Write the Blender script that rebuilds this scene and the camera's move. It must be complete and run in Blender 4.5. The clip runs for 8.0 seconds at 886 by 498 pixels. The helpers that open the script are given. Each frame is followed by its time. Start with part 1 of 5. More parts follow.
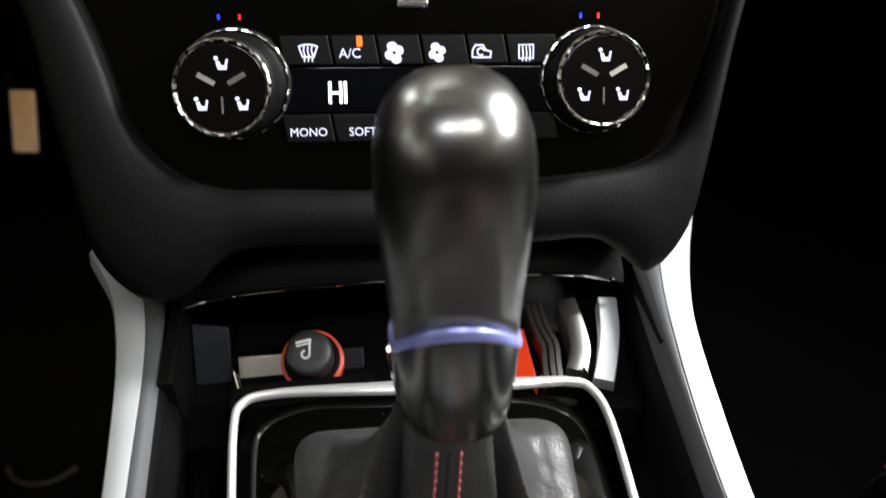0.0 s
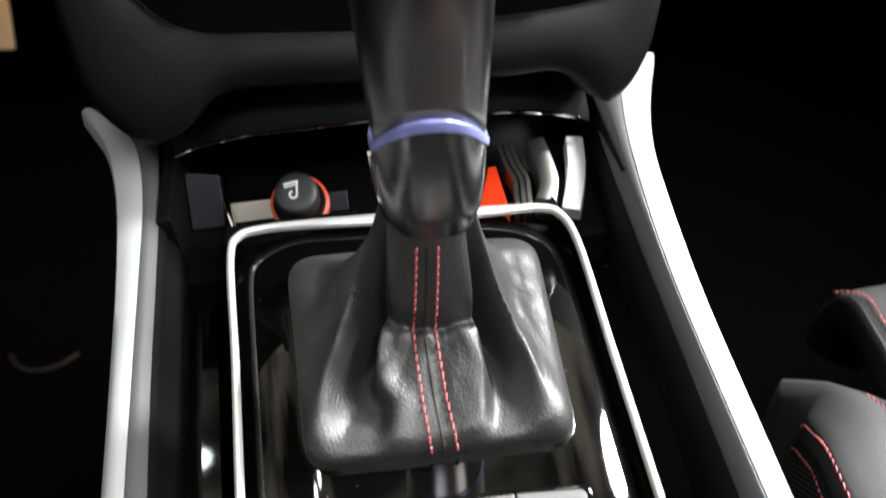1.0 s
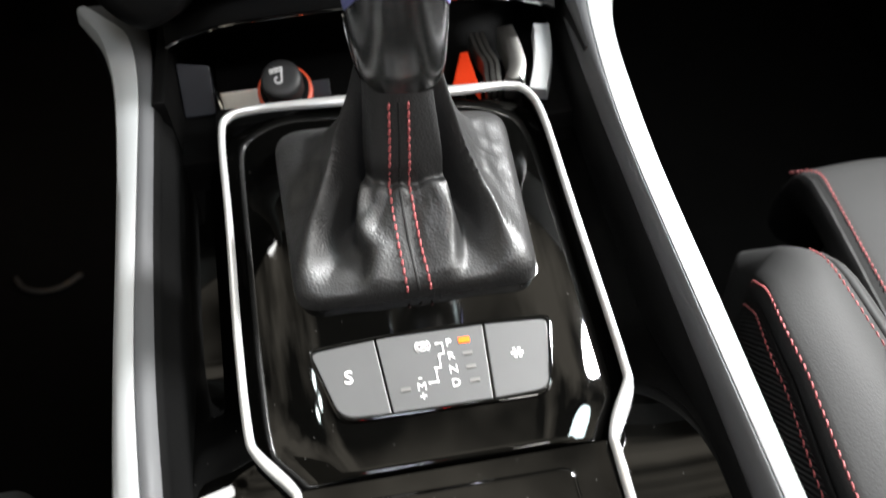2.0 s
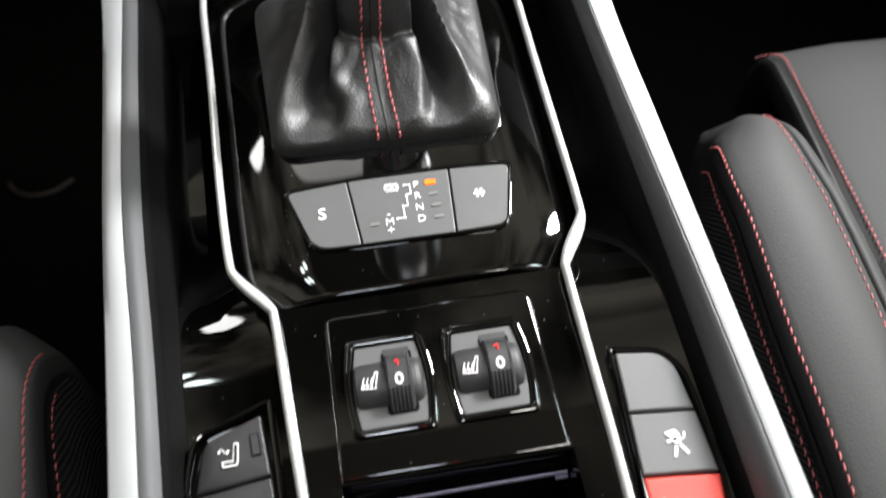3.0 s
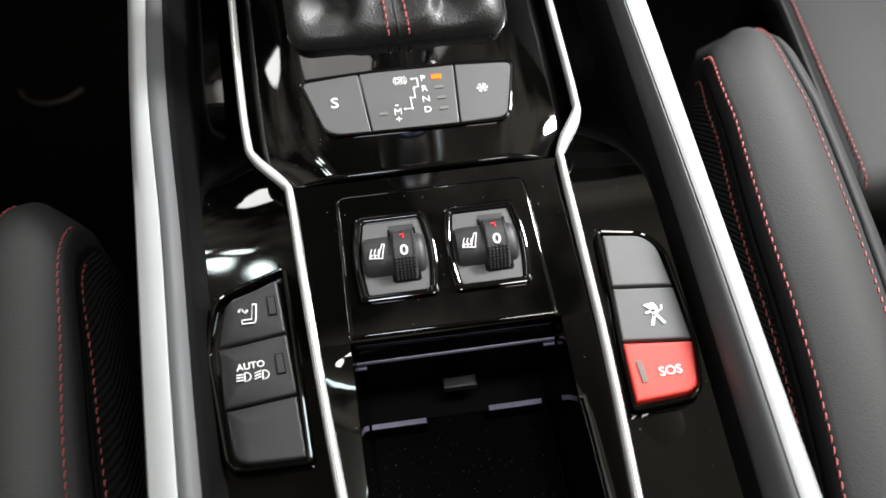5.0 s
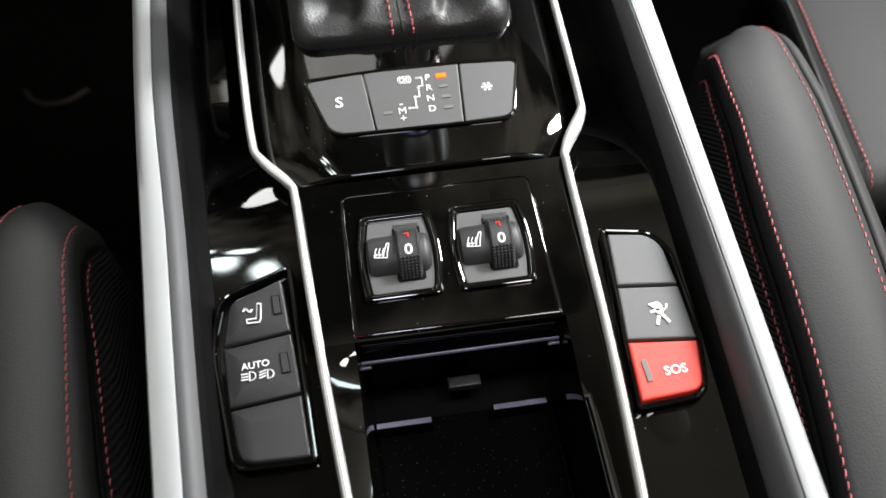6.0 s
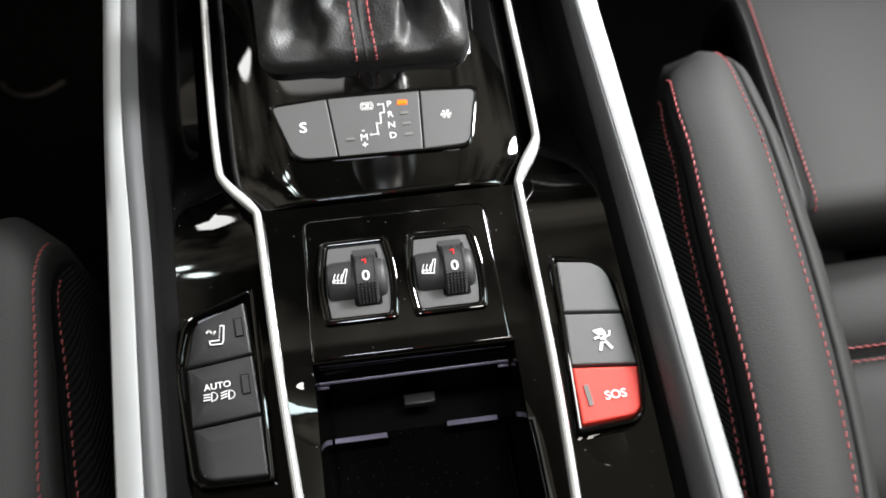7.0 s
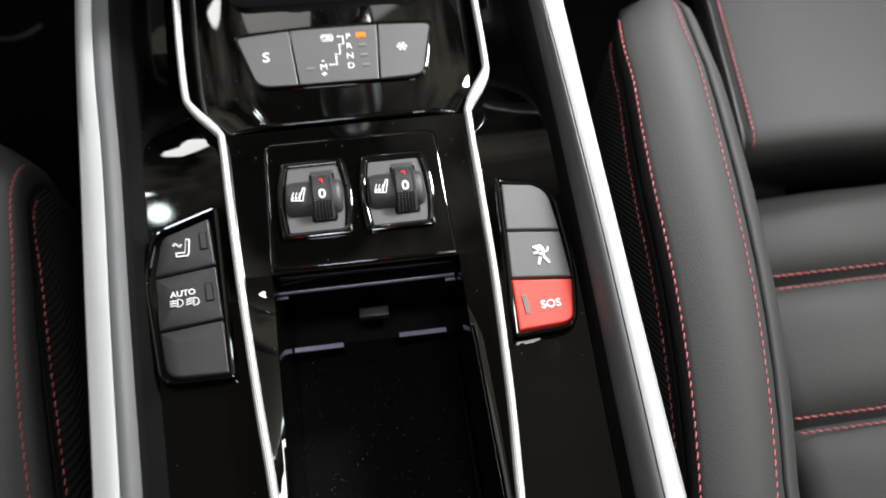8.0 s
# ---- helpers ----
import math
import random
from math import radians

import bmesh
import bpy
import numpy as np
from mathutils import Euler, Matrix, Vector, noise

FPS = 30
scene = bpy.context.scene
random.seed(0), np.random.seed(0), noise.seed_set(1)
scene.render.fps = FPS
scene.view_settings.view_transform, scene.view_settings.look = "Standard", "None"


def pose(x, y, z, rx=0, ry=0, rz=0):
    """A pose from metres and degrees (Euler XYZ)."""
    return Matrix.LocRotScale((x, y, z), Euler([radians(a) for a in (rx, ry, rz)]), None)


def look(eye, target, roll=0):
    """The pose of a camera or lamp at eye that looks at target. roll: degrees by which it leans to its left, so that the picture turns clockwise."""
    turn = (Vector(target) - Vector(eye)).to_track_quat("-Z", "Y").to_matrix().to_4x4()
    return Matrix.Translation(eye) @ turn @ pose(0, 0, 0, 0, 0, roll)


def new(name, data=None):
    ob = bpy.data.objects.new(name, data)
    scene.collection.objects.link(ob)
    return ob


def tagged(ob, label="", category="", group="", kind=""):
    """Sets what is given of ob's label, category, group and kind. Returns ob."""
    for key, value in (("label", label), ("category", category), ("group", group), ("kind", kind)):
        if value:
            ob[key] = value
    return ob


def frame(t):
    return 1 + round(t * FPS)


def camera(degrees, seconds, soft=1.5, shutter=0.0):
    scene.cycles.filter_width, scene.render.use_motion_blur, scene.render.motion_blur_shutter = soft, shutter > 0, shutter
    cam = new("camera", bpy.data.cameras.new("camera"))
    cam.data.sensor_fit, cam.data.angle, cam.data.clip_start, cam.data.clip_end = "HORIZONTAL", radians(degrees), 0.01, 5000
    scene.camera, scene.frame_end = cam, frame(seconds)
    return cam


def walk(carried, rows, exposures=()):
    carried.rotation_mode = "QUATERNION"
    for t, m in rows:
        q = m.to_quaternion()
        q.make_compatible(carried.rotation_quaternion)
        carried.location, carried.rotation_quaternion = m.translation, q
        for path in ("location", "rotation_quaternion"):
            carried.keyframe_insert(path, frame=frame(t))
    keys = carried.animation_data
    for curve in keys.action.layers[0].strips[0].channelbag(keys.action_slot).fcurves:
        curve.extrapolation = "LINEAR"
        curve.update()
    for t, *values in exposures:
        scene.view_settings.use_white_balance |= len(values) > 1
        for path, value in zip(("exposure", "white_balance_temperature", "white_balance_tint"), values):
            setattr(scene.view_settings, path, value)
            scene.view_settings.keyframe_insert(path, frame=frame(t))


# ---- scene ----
cam = camera(54.24, 8.0, shutter=0.4)
cam.data.dof.use_dof = True
cam.data.dof.focus_distance, cam.data.dof.aperture_fstop = 0.41, 8.0
PATH = [
    (0, (-0.01931, -0.00177, 0.33485), (0.11751, 1.49674, -0.98264), -1.08),
    (0.5, (-0.02111, -0.01510, 0.33711), (0.15108, 1.41011, -1.05542), -0.03),
    (0.6, (-0.01750, -0.03152, 0.32806), (0.13583, 1.41258, -1.04709), -1.10),
    (1, (-0.02224, -0.05384, 0.32792), (0.13207, 1.30194, -1.13429), -2.23),
    (1.5, (-0.02205, -0.08731, 0.32726), (0.11500, 1.22997, -1.17140), -3.18),
    (1.7, (-0.02082, -0.09977, 0.32807), (0.11746, 1.21028, -1.17681), -3.52),
    (2.8, (-0.01900, -0.15300, 0.32800), (0.15200, 0.98800, -1.30600), -1.90),
    (3, (-0.01604, -0.16893, 0.32161), (0.12471, 0.99186, -1.30097), -3.00),
    (3.5, (-0.01498, -0.18367, 0.30341), (0.08612, 0.91857, -1.36237), -4.33),
    (4, (-0.01549, -0.18409, 0.30418), (0.05797, 0.86813, -1.39507), -5.38),
    (4.5, (-0.02305, -0.20724, 0.33716), (0.11018, 0.87705, -1.33813), -1.29),
    (5, (-0.02335, -0.20671, 0.33401), (0.10037, 0.83450, -1.36909), -1.47),
    (6.5, (-0.02296, -0.20676, 0.33365), (0.08813, 0.83526, -1.36983), -2.11),
    (7, (-0.00918, -0.19976, 0.36097), (0.13767, 0.79813, -1.36606), 0.57),
    (7.2, (-0.00900, -0.20100, 0.39300), (0.13300, 0.73600, -1.36800), 1.60),
    (7.5, (-0.00353, -0.22490, 0.40212), (0.14019, 0.70550, -1.36244), 1.80),
    (8, (0.00335, -0.23496, 0.37826), (0.17382, 0.67931, -1.39235), 2.96),
]
walk(cam, [(t, look(eye, target, roll)) for t, eye, target, roll in PATH], exposures=[(0, 0.20), (0.5, 0.50), (1.0, 0.68), (1.7, 0.52), (2.8, 0.16), (3.5, 0.06), (5, -0.08), (8, -0.1)])

# ---- world and lamps ----
world = bpy.data.worlds.new("hall")
scene.world = world
world.use_nodes = True
wn = world.node_tree.nodes
wn["Background"].inputs[0].default_value = (0.60, 0.545, 0.45, 1)
wn["Background"].inputs[1].default_value = 0.26
w_noise, w_ramp = wn.new("ShaderNodeTexNoise"), wn.new("ShaderNodeMapRange")
w_noise.inputs["Scale"].default_value, w_noise.inputs["Detail"].default_value = 4.6, 4.0
w_ramp.inputs[1].default_value, w_ramp.inputs[2].default_value, w_ramp.inputs[3].default_value, w_ramp.inputs[4].default_value = 0.43, 0.63, 0.03, 1.25
world.node_tree.links.new(wn.new("ShaderNodeTexCoord").outputs["Generated"], w_noise.inputs["Vector"])
world.node_tree.links.new(w_noise.outputs["Fac"], w_ramp.inputs[0])
world.node_tree.links.new(w_ramp.outputs[0], wn["Background"].inputs[1])


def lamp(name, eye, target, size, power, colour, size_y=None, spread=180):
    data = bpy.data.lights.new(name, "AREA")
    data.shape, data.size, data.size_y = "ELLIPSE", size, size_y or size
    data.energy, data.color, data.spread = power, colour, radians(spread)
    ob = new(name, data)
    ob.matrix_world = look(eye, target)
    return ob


# key light added inside the cabin, beam narrowed so rear and left seats stay dim
lamp("key_light_front_right", (0.63, 0.53, 0.57), (0.09, 0.12, -0.01), 0.11, 3.6, (0.985, 0.99, 0.99), 0.17, 70)
# unseen lamp added to whiten the top of the shift knob
lamp("knob_highlight_lamp", (-0.06, 0.95, 0.80), (0.0, 0.17, 0.12), 0.40, 0.6, (1.0, 0.98, 0.95), 0.20)
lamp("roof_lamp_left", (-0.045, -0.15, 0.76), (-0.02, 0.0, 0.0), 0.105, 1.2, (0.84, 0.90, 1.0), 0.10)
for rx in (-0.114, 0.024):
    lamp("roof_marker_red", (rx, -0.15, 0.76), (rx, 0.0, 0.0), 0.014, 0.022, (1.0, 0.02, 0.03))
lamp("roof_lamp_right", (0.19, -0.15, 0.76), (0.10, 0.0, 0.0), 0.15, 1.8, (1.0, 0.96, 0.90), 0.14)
# stand-in lamp placed where the left bin arm mirrors it as a bluish patch
lamp("bin_arm_glint_lamp", (0.58, 0.30, 0.77), (0.0, 0.0, 0.0), 0.20, 2.6, (0.80, 0.97, 1.0), 0.2)
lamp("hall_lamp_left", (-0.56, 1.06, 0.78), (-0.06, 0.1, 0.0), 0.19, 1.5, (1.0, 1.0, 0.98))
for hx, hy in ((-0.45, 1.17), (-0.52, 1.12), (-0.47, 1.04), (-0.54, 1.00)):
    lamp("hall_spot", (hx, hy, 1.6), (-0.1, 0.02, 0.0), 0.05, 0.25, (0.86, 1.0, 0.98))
# two unseen lamps added behind for glints on gloss and chrome edges
lamp("edge_glint_lamp_left", (-1.05, -0.60, 0.56), (0.0, 0.0, 0.0), 0.16, 0.3, (0.97, 1.0, 1.0))
lamp("edge_glint_lamp_right", (1.05, -0.60, 0.60), (0.0, 0.0, 0.0), 0.16, 0.4, (1.0, 0.98, 0.96))
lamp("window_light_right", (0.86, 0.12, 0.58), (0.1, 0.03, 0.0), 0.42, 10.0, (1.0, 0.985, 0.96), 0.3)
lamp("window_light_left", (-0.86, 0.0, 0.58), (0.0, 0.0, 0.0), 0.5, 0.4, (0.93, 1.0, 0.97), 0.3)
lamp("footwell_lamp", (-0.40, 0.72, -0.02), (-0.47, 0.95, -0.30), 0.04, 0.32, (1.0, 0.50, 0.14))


# ---- materials ----
def mat(name, colour, rough=0.5, metal=0.0, vary=0.15, scale=40.0, fine=600.0, bump=0.0, bump_scale=900.0,
        rough_vary=0.1, kind="noise", coat=0.0, glow=0.0, ior=1.5, spec=0.5, dust=0.0, dust_tint=0.10, dust_size=0.16):
    m = bpy.data.materials.new(name)
    m.use_nodes = True
    nt = m.node_tree
    nd, ln = nt.nodes, nt.links
    b = nd["Principled BSDF"]
    b.inputs["Metallic"].default_value = metal
    b.inputs["IOR"].default_value = ior
    b.inputs["Specular IOR Level"].default_value = spec
    b.inputs["Coat Weight"].default_value = coat
    co = nd.new("ShaderNodeTexCoord")

    def tex(s, detail=3.0):
        n = nd.new("ShaderNodeTexNoise")
        n.inputs["Scale"].default_value, n.inputs["Detail"].default_value = s, detail
        ln.new(co.outputs["Object"], n.inputs["Vector"])
        return n.outputs["Fac"]

    coarse, small = tex(scale), tex(fine, 5.0)
    mix = nd.new("ShaderNodeMath")
    mix.operation = "MULTIPLY_ADD"
    mix.inputs[1].default_value = 0.45
    ln.new(small, mix.inputs[0])
    half = nd.new("ShaderNodeMath")
    half.operation = "MULTIPLY"
    half.inputs[1].default_value = 0.55
    ln.new(coarse, half.inputs[0])
    ln.new(half.outputs[0], mix.inputs[2])
    ramp = nd.new("ShaderNodeMapRange")
    ramp.inputs[1].default_value, ramp.inputs[2].default_value = 0.3, 0.7
    ramp.inputs[3].default_value, ramp.inputs[4].default_value = 1 - vary, 1 + vary
    ln.new(mix.outputs[0], ramp.inputs[0])
    mul = nd.new("ShaderNodeVectorMath")
    mul.operation = "SCALE"
    mul.inputs[0].default_value = colour
    ln.new(ramp.outputs[0], mul.inputs["Scale"])
    tint = mul.outputs[0]
    if dust:
        # scattered pale dust specks
        vd = nd.new("ShaderNodeTexVoronoi")
        vd.inputs["Scale"].default_value = dust
        ln.new(co.outputs["Object"], vd.inputs["Vector"])
        sep = nd.new("ShaderNodeSeparateColor")
        ln.new(vd.outputs["Color"], sep.inputs[0])
        size = nd.new("ShaderNodeMath")
        size.operation = "MULTIPLY_ADD"
        size.inputs[1].default_value, size.inputs[2].default_value = dust_size, -0.4 * dust_size
        ln.new(sep.outputs[0], size.inputs[0])
        less = nd.new("ShaderNodeMath")
        less.operation = "LESS_THAN"
        ln.new(vd.outputs["Distance"], less.inputs[0])
        ln.new(size.outputs[0], less.inputs[1])
        speck = nd.new("ShaderNodeMix")
        speck.data_type = "RGBA"
        speck.inputs["B"].default_value = (dust_tint, dust_tint * 0.97, dust_tint * 0.93, 1)
        ln.new(less.outputs[0], speck.inputs["Factor"])
        ln.new(tint, speck.inputs["A"])
        tint = speck.outputs["Result"]
    ln.new(tint, b.inputs["Base Color"])
    rr = nd.new("ShaderNodeMapRange")
    rr.inputs[1].default_value, rr.inputs[2].default_value = 0.3, 0.7
    rr.inputs[3].default_value, rr.inputs[4].default_value = max(0.01, rough * (1 - rough_vary)), min(1, rough * (1 + rough_vary))
    ln.new(mix.outputs[0], rr.inputs[0])
    ln.new(rr.outputs[0], b.inputs["Roughness"])
    if glow:
        b.inputs["Emission Color"].default_value = (*colour, 1)
        b.inputs["Emission Strength"].default_value = glow
    if bump:
        if kind == "leather":
            v = nd.new("ShaderNodeTexVoronoi")
            v.feature = "SMOOTH_F1"
            v.inputs["Scale"].default_value = bump_scale
            wob = nd.new("ShaderNodeTexNoise")
            wob.inputs["Scale"].default_value = bump_scale * 0.6
            ln.new(co.outputs["Object"], wob.inputs["Vector"])
            add = nd.new("ShaderNodeVectorMath")
            add.operation = "MULTIPLY_ADD"
            add.inputs[1].default_value = (0.0012, 0.0012, 0.0012)
            ln.new(wob.outputs["Color"], add.inputs[0])
            ln.new(co.outputs["Object"], add.inputs[2])
            ln.new(add.outputs[0], v.inputs["Vector"])
            height = v.outputs["Distance"]
        elif kind == "cloth":
            v = nd.new("ShaderNodeTexWave")
            v.inputs["Scale"].default_value, v.inputs["Distortion"].default_value = bump_scale, 1.5
            v.bands_direction = "DIAGONAL"
            ln.new(co.outputs["Object"], v.inputs["Vector"])
            height = v.outputs["Fac"]
        else:
            height = tex(bump_scale, 2.0)
        bp = nd.new("ShaderNodeBump")
        bp.inputs["Strength"].default_value, bp.inputs["Distance"].default_value = bump, 0.0006
        ln.new(height, bp.inputs["Height"])
        ln.new(bp.outputs["Normal"], b.inputs["Normal"])
    return m


GLOSS = mat("piano_black", (0.0011, 0.0011, 0.001), 0.03, vary=0.3, rough_vary=0.4, fine=300, ior=1.52, dust=240, dust_tint=0.05)
GLOSS_DARK = mat("black_gloss_moulding", (0.0011, 0.0011, 0.0012), 0.12, vary=0.3)
CHROME = mat("bright_chrome", (0.82, 0.82, 0.82), 0.10, 1.0, vary=0.05, rough_vary=0.4)
CHROME_LINE = mat("satin_chrome", (0.90, 0.90, 0.90), 0.22, 0.65, vary=0.02, rough_vary=0.03, fine=4000)
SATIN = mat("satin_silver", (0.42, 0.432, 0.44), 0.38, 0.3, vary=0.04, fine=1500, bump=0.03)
# the rail's silver again, with the shade of its inner side in the colour
SATIN_SHADED = mat("satin_silver_shaded", (0.055, 0.056, 0.059), 0.58, 0.0, vary=0.05, fine=1500, bump=0.03)
SOFT = mat("grained_black_plastic", (0.0030, 0.0030, 0.0031), 0.5, vary=0.2, bump=0.35, bump_scale=1400, spec=0.12)
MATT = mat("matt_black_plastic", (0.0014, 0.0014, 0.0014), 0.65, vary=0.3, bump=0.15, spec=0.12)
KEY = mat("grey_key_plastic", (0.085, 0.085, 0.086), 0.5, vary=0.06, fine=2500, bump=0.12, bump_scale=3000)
FASCIA_KEY = mat("black_key_plastic", (0.0016, 0.0016, 0.0017), 0.45, vary=0.1, bump=0.12, bump_scale=3000, spec=0.12)
FASCIA = mat("clean_piano_black", (0.0009, 0.0009, 0.0009), 0.04, vary=0.3, rough_vary=0.4, fine=300, spec=0.22)
SMOKED = mat("faceted_smoked_chrome", (0.34, 0.34, 0.33), 0.14, 1.0, vary=0.05)
COLLAR = mat("dark_smoked_chrome", (0.16, 0.16, 0.16), 0.22, 0.95, vary=0.1)
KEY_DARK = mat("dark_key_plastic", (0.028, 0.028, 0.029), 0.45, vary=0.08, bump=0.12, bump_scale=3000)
ROLLER = mat("charcoal_roller_plastic", (0.026, 0.026, 0.027), 0.5, vary=0.08, bump=0.12, bump_scale=3000)
RED_KEY = mat("red_key_plastic", (0.72, 0.045, 0.03), 0.45, vary=0.05, bump=0.12, bump_scale=3000)
WHITE = mat("white_print", (0.8, 0.8, 0.8), 0.6, vary=0.04)
RED_PRINT = mat("red_print", (0.75, 0.02, 0.02), 0.6, vary=0.04)
GREY_PRINT = mat("unlit_lens", (0.16, 0.155, 0.15), 0.3, vary=0.05)
ICON = mat("backlit_icon", (0.74, 0.74, 1.0), 0.5, vary=0.05, glow=0.5)
ICON_HI = mat("backlit_digits", (0.9, 0.92, 1.0), 0.5, vary=0.05, glow=2.5)
AMBER = mat("amber_lens", (1.0, 0.13, 0.003), 0.4, vary=0.05, glow=1.2)
BLUE_GLOW = mat("blue_lens", (0.01, 0.03, 0.8), 0.4, vary=0.05, glow=0.22)
RED_GLOW = mat("red_lens", (0.7, 0.01, 0.01), 0.4, vary=0.05, glow=0.18)
RED_TAB = mat("lit_red_plastic", (0.55, 0.035, 0.008), 0.35, vary=0.1, glow=0.12)
DISPLAY = mat("display_glass", (0.0006, 0.0009, 0.002), 0.06, vary=0.2)
KNOB = mat("satin_dark_metal", (0.22, 0.218, 0.214), 0.29, 1.0, vary=0.03, rough_vary=0.04, scale=25)
# chrome knob ring: the blue it mirrors is put into the base colour
RING = mat("chrome_blue_reflection", (0.34, 0.37, 0.82), 0.3, 0.55, vary=0.05)
BOOT = mat("black_leather", (0.021, 0.021, 0.0212), 0.44, vary=0.2, spec=0.6, bump=0.4, bump_scale=850, kind="leather")
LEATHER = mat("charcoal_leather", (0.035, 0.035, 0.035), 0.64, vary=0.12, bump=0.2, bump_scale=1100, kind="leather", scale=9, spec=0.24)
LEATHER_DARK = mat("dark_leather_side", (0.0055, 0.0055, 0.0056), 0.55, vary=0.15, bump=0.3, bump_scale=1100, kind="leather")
CLOTH = mat("black_ribbed_cloth", (0.0065, 0.0065, 0.0066), 0.75, vary=0.3, bump=0.8, bump_scale=150, kind="cloth")
THREAD = mat("red_thread", (0.32, 0.072, 0.075), 0.6, vary=0.3, fine=3000, bump=0.3, bump_scale=3000)
BLACK_THREAD = mat("black_thread", (0.008, 0.008, 0.008), 0.6, vary=0.25)
ORANGE = mat("orange_plastic", (0.75, 0.10, 0.04), 0.4, vary=0.08)
METAL = mat("bare_socket_metal", (0.72, 0.70, 0.66), 0.32, 1.0, vary=0.08)
# light caught by the bin's ledge and ribs, put into a violet-grey colour
LIT_EDGE = mat("violet_grey_lit_edge", (0.27, 0.25, 0.37), 0.5, vary=0.25)
RUBBER = mat("dusty_rubber_mat", (0.0010, 0.0010, 0.0010), 0.75, vary=0.5, fine=2200, bump=0.4, bump_scale=2000, spec=0.06, dust=760, dust_tint=0.22, dust_size=0.26)
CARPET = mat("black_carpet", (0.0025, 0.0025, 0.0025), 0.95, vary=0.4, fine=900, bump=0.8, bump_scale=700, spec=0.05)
LINER = mat("beige_headliner", (0.40, 0.37, 0.31), 0.9, vary=0.12, bump=0.3, bump_scale=500)
# a bright reflection on the socket plate, given as a cream base colour
PLATE_GLARE = mat("cream_plate_glare", (0.66, 0.62, 0.53), 0.34, 0.3, vary=0.08)
NAVY = mat("blue_black_plastic", (0.006, 0.007, 0.011), 0.4, vary=0.15)
PEDAL = mat("brushed_pedal_metal", (0.7, 0.66, 0.58), 0.45, 0.2, vary=0.1)


# ---- mesh helpers ----
def mesh_object(name, bm, material, smooth=True, angle=40):
    bmesh.ops.recalc_face_normals(bm, faces=bm.faces[:])
    me = bpy.data.meshes.new(name)
    bm.to_mesh(me)
    bm.free()
    me.materials.append(material)
    if smooth:
        me.shade_smooth()
        me.set_sharp_from_angle(angle=radians(angle))
    return new(name, me)


BASES = {}


def thing(name, at, label, category, group="", kind=""):
    ob = new(name)
    ob.empty_display_size = 0.02
    ob.location = at
    BASES[ob] = Vector(at)
    return tagged(ob, label, category, group, kind)


def part(name, bm, material, parent, label="", angle=40):
    ob = mesh_object(name, bm, material, angle=angle)
    ob.parent = parent
    if parent in BASES:
        ob.matrix_parent_inverse = Matrix.Translation(-BASES[parent])
    return tagged(ob, label)


def solo(name, bm, material, label, category, kind="", angle=40, group=""):
    return tagged(mesh_object(name, bm, material, angle=angle), label, category, group, kind)


class Outline(list):
    """A rounded outline that remembers the corners and radii it came from."""


def inset_loop(pts, d):
    """The closed plan outline, counter-clockwise, moved inwards by d."""
    if isinstance(pts, Outline):
        return rounded(inset_loop(pts.base, d), [max(r - d, 0.00008) if r > 0 else 0 for r in pts.radii], pts.steps)
    out, n = [], len(pts)
    for i in range(n):
        p, q, r = Vector(pts[i - 1]), Vector(pts[i]), Vector(pts[(i + 1) % n])
        a, b = (q - p).normalized(), (r - q).normalized()
        na, nb = Vector((-a.y, a.x)), Vector((-b.y, b.x))
        m = na + nb
        k = m.length_squared
        out.append(q + m * (2 * d / k) if k > 1e-6 else q + na * d)
    return [tuple(v) for v in out]


def area2(pts):
    return sum(pts[i - 1][0] * pts[i][1] - pts[i][0] * pts[i - 1][1] for i in range(len(pts)))


def rounded(pts, radius, steps=5):
    """The outline with its corners rounded, counter-clockwise. radius: one for all, or one a corner."""
    n, out = len(pts), Outline()
    rs = list(radius) if isinstance(radius, (list, tuple)) else [radius] * n
    pts = [tuple(p)[:2] for p in pts]
    if area2(pts) < 0:
        pts, rs = pts[::-1], rs[::-1]
    out.base, out.radii, out.steps = pts, rs, steps
    for i in range(n):
        p, q, r = Vector(pts[i - 1]), Vector(pts[i]), Vector(pts[(i + 1) % n])
        a, b = p - q, r - q
        d = min(rs[i], a.length * 0.48, b.length * 0.48)
        if rs[i] <= 0:
            out.append(tuple(q))
            continue
        s, e = q + a.normalized() * d, q + b.normalized() * d
        for k in range(steps + 1):
            t = k / steps
            out.append(tuple(s * (1 - t) ** 2 + q * 2 * t * (1 - t) + e * t * t))
    return out


def rings_to(bm, rings, close=True, cap0=False, cap1=False):
    loops = [[bm.verts.new(p) for p in r] for r in rings]
    n = len(loops[0])
    for a, b in zip(loops, loops[1:]):
        for i in range(n if close else n - 1):
            j = (i + 1) % n
            bm.faces.new((a[i], a[j], b[j], b[i]))
    if cap0:
        bm.faces.new(loops[0][::-1])
    if cap1:
        bm.faces.new(loops[-1])
    return loops


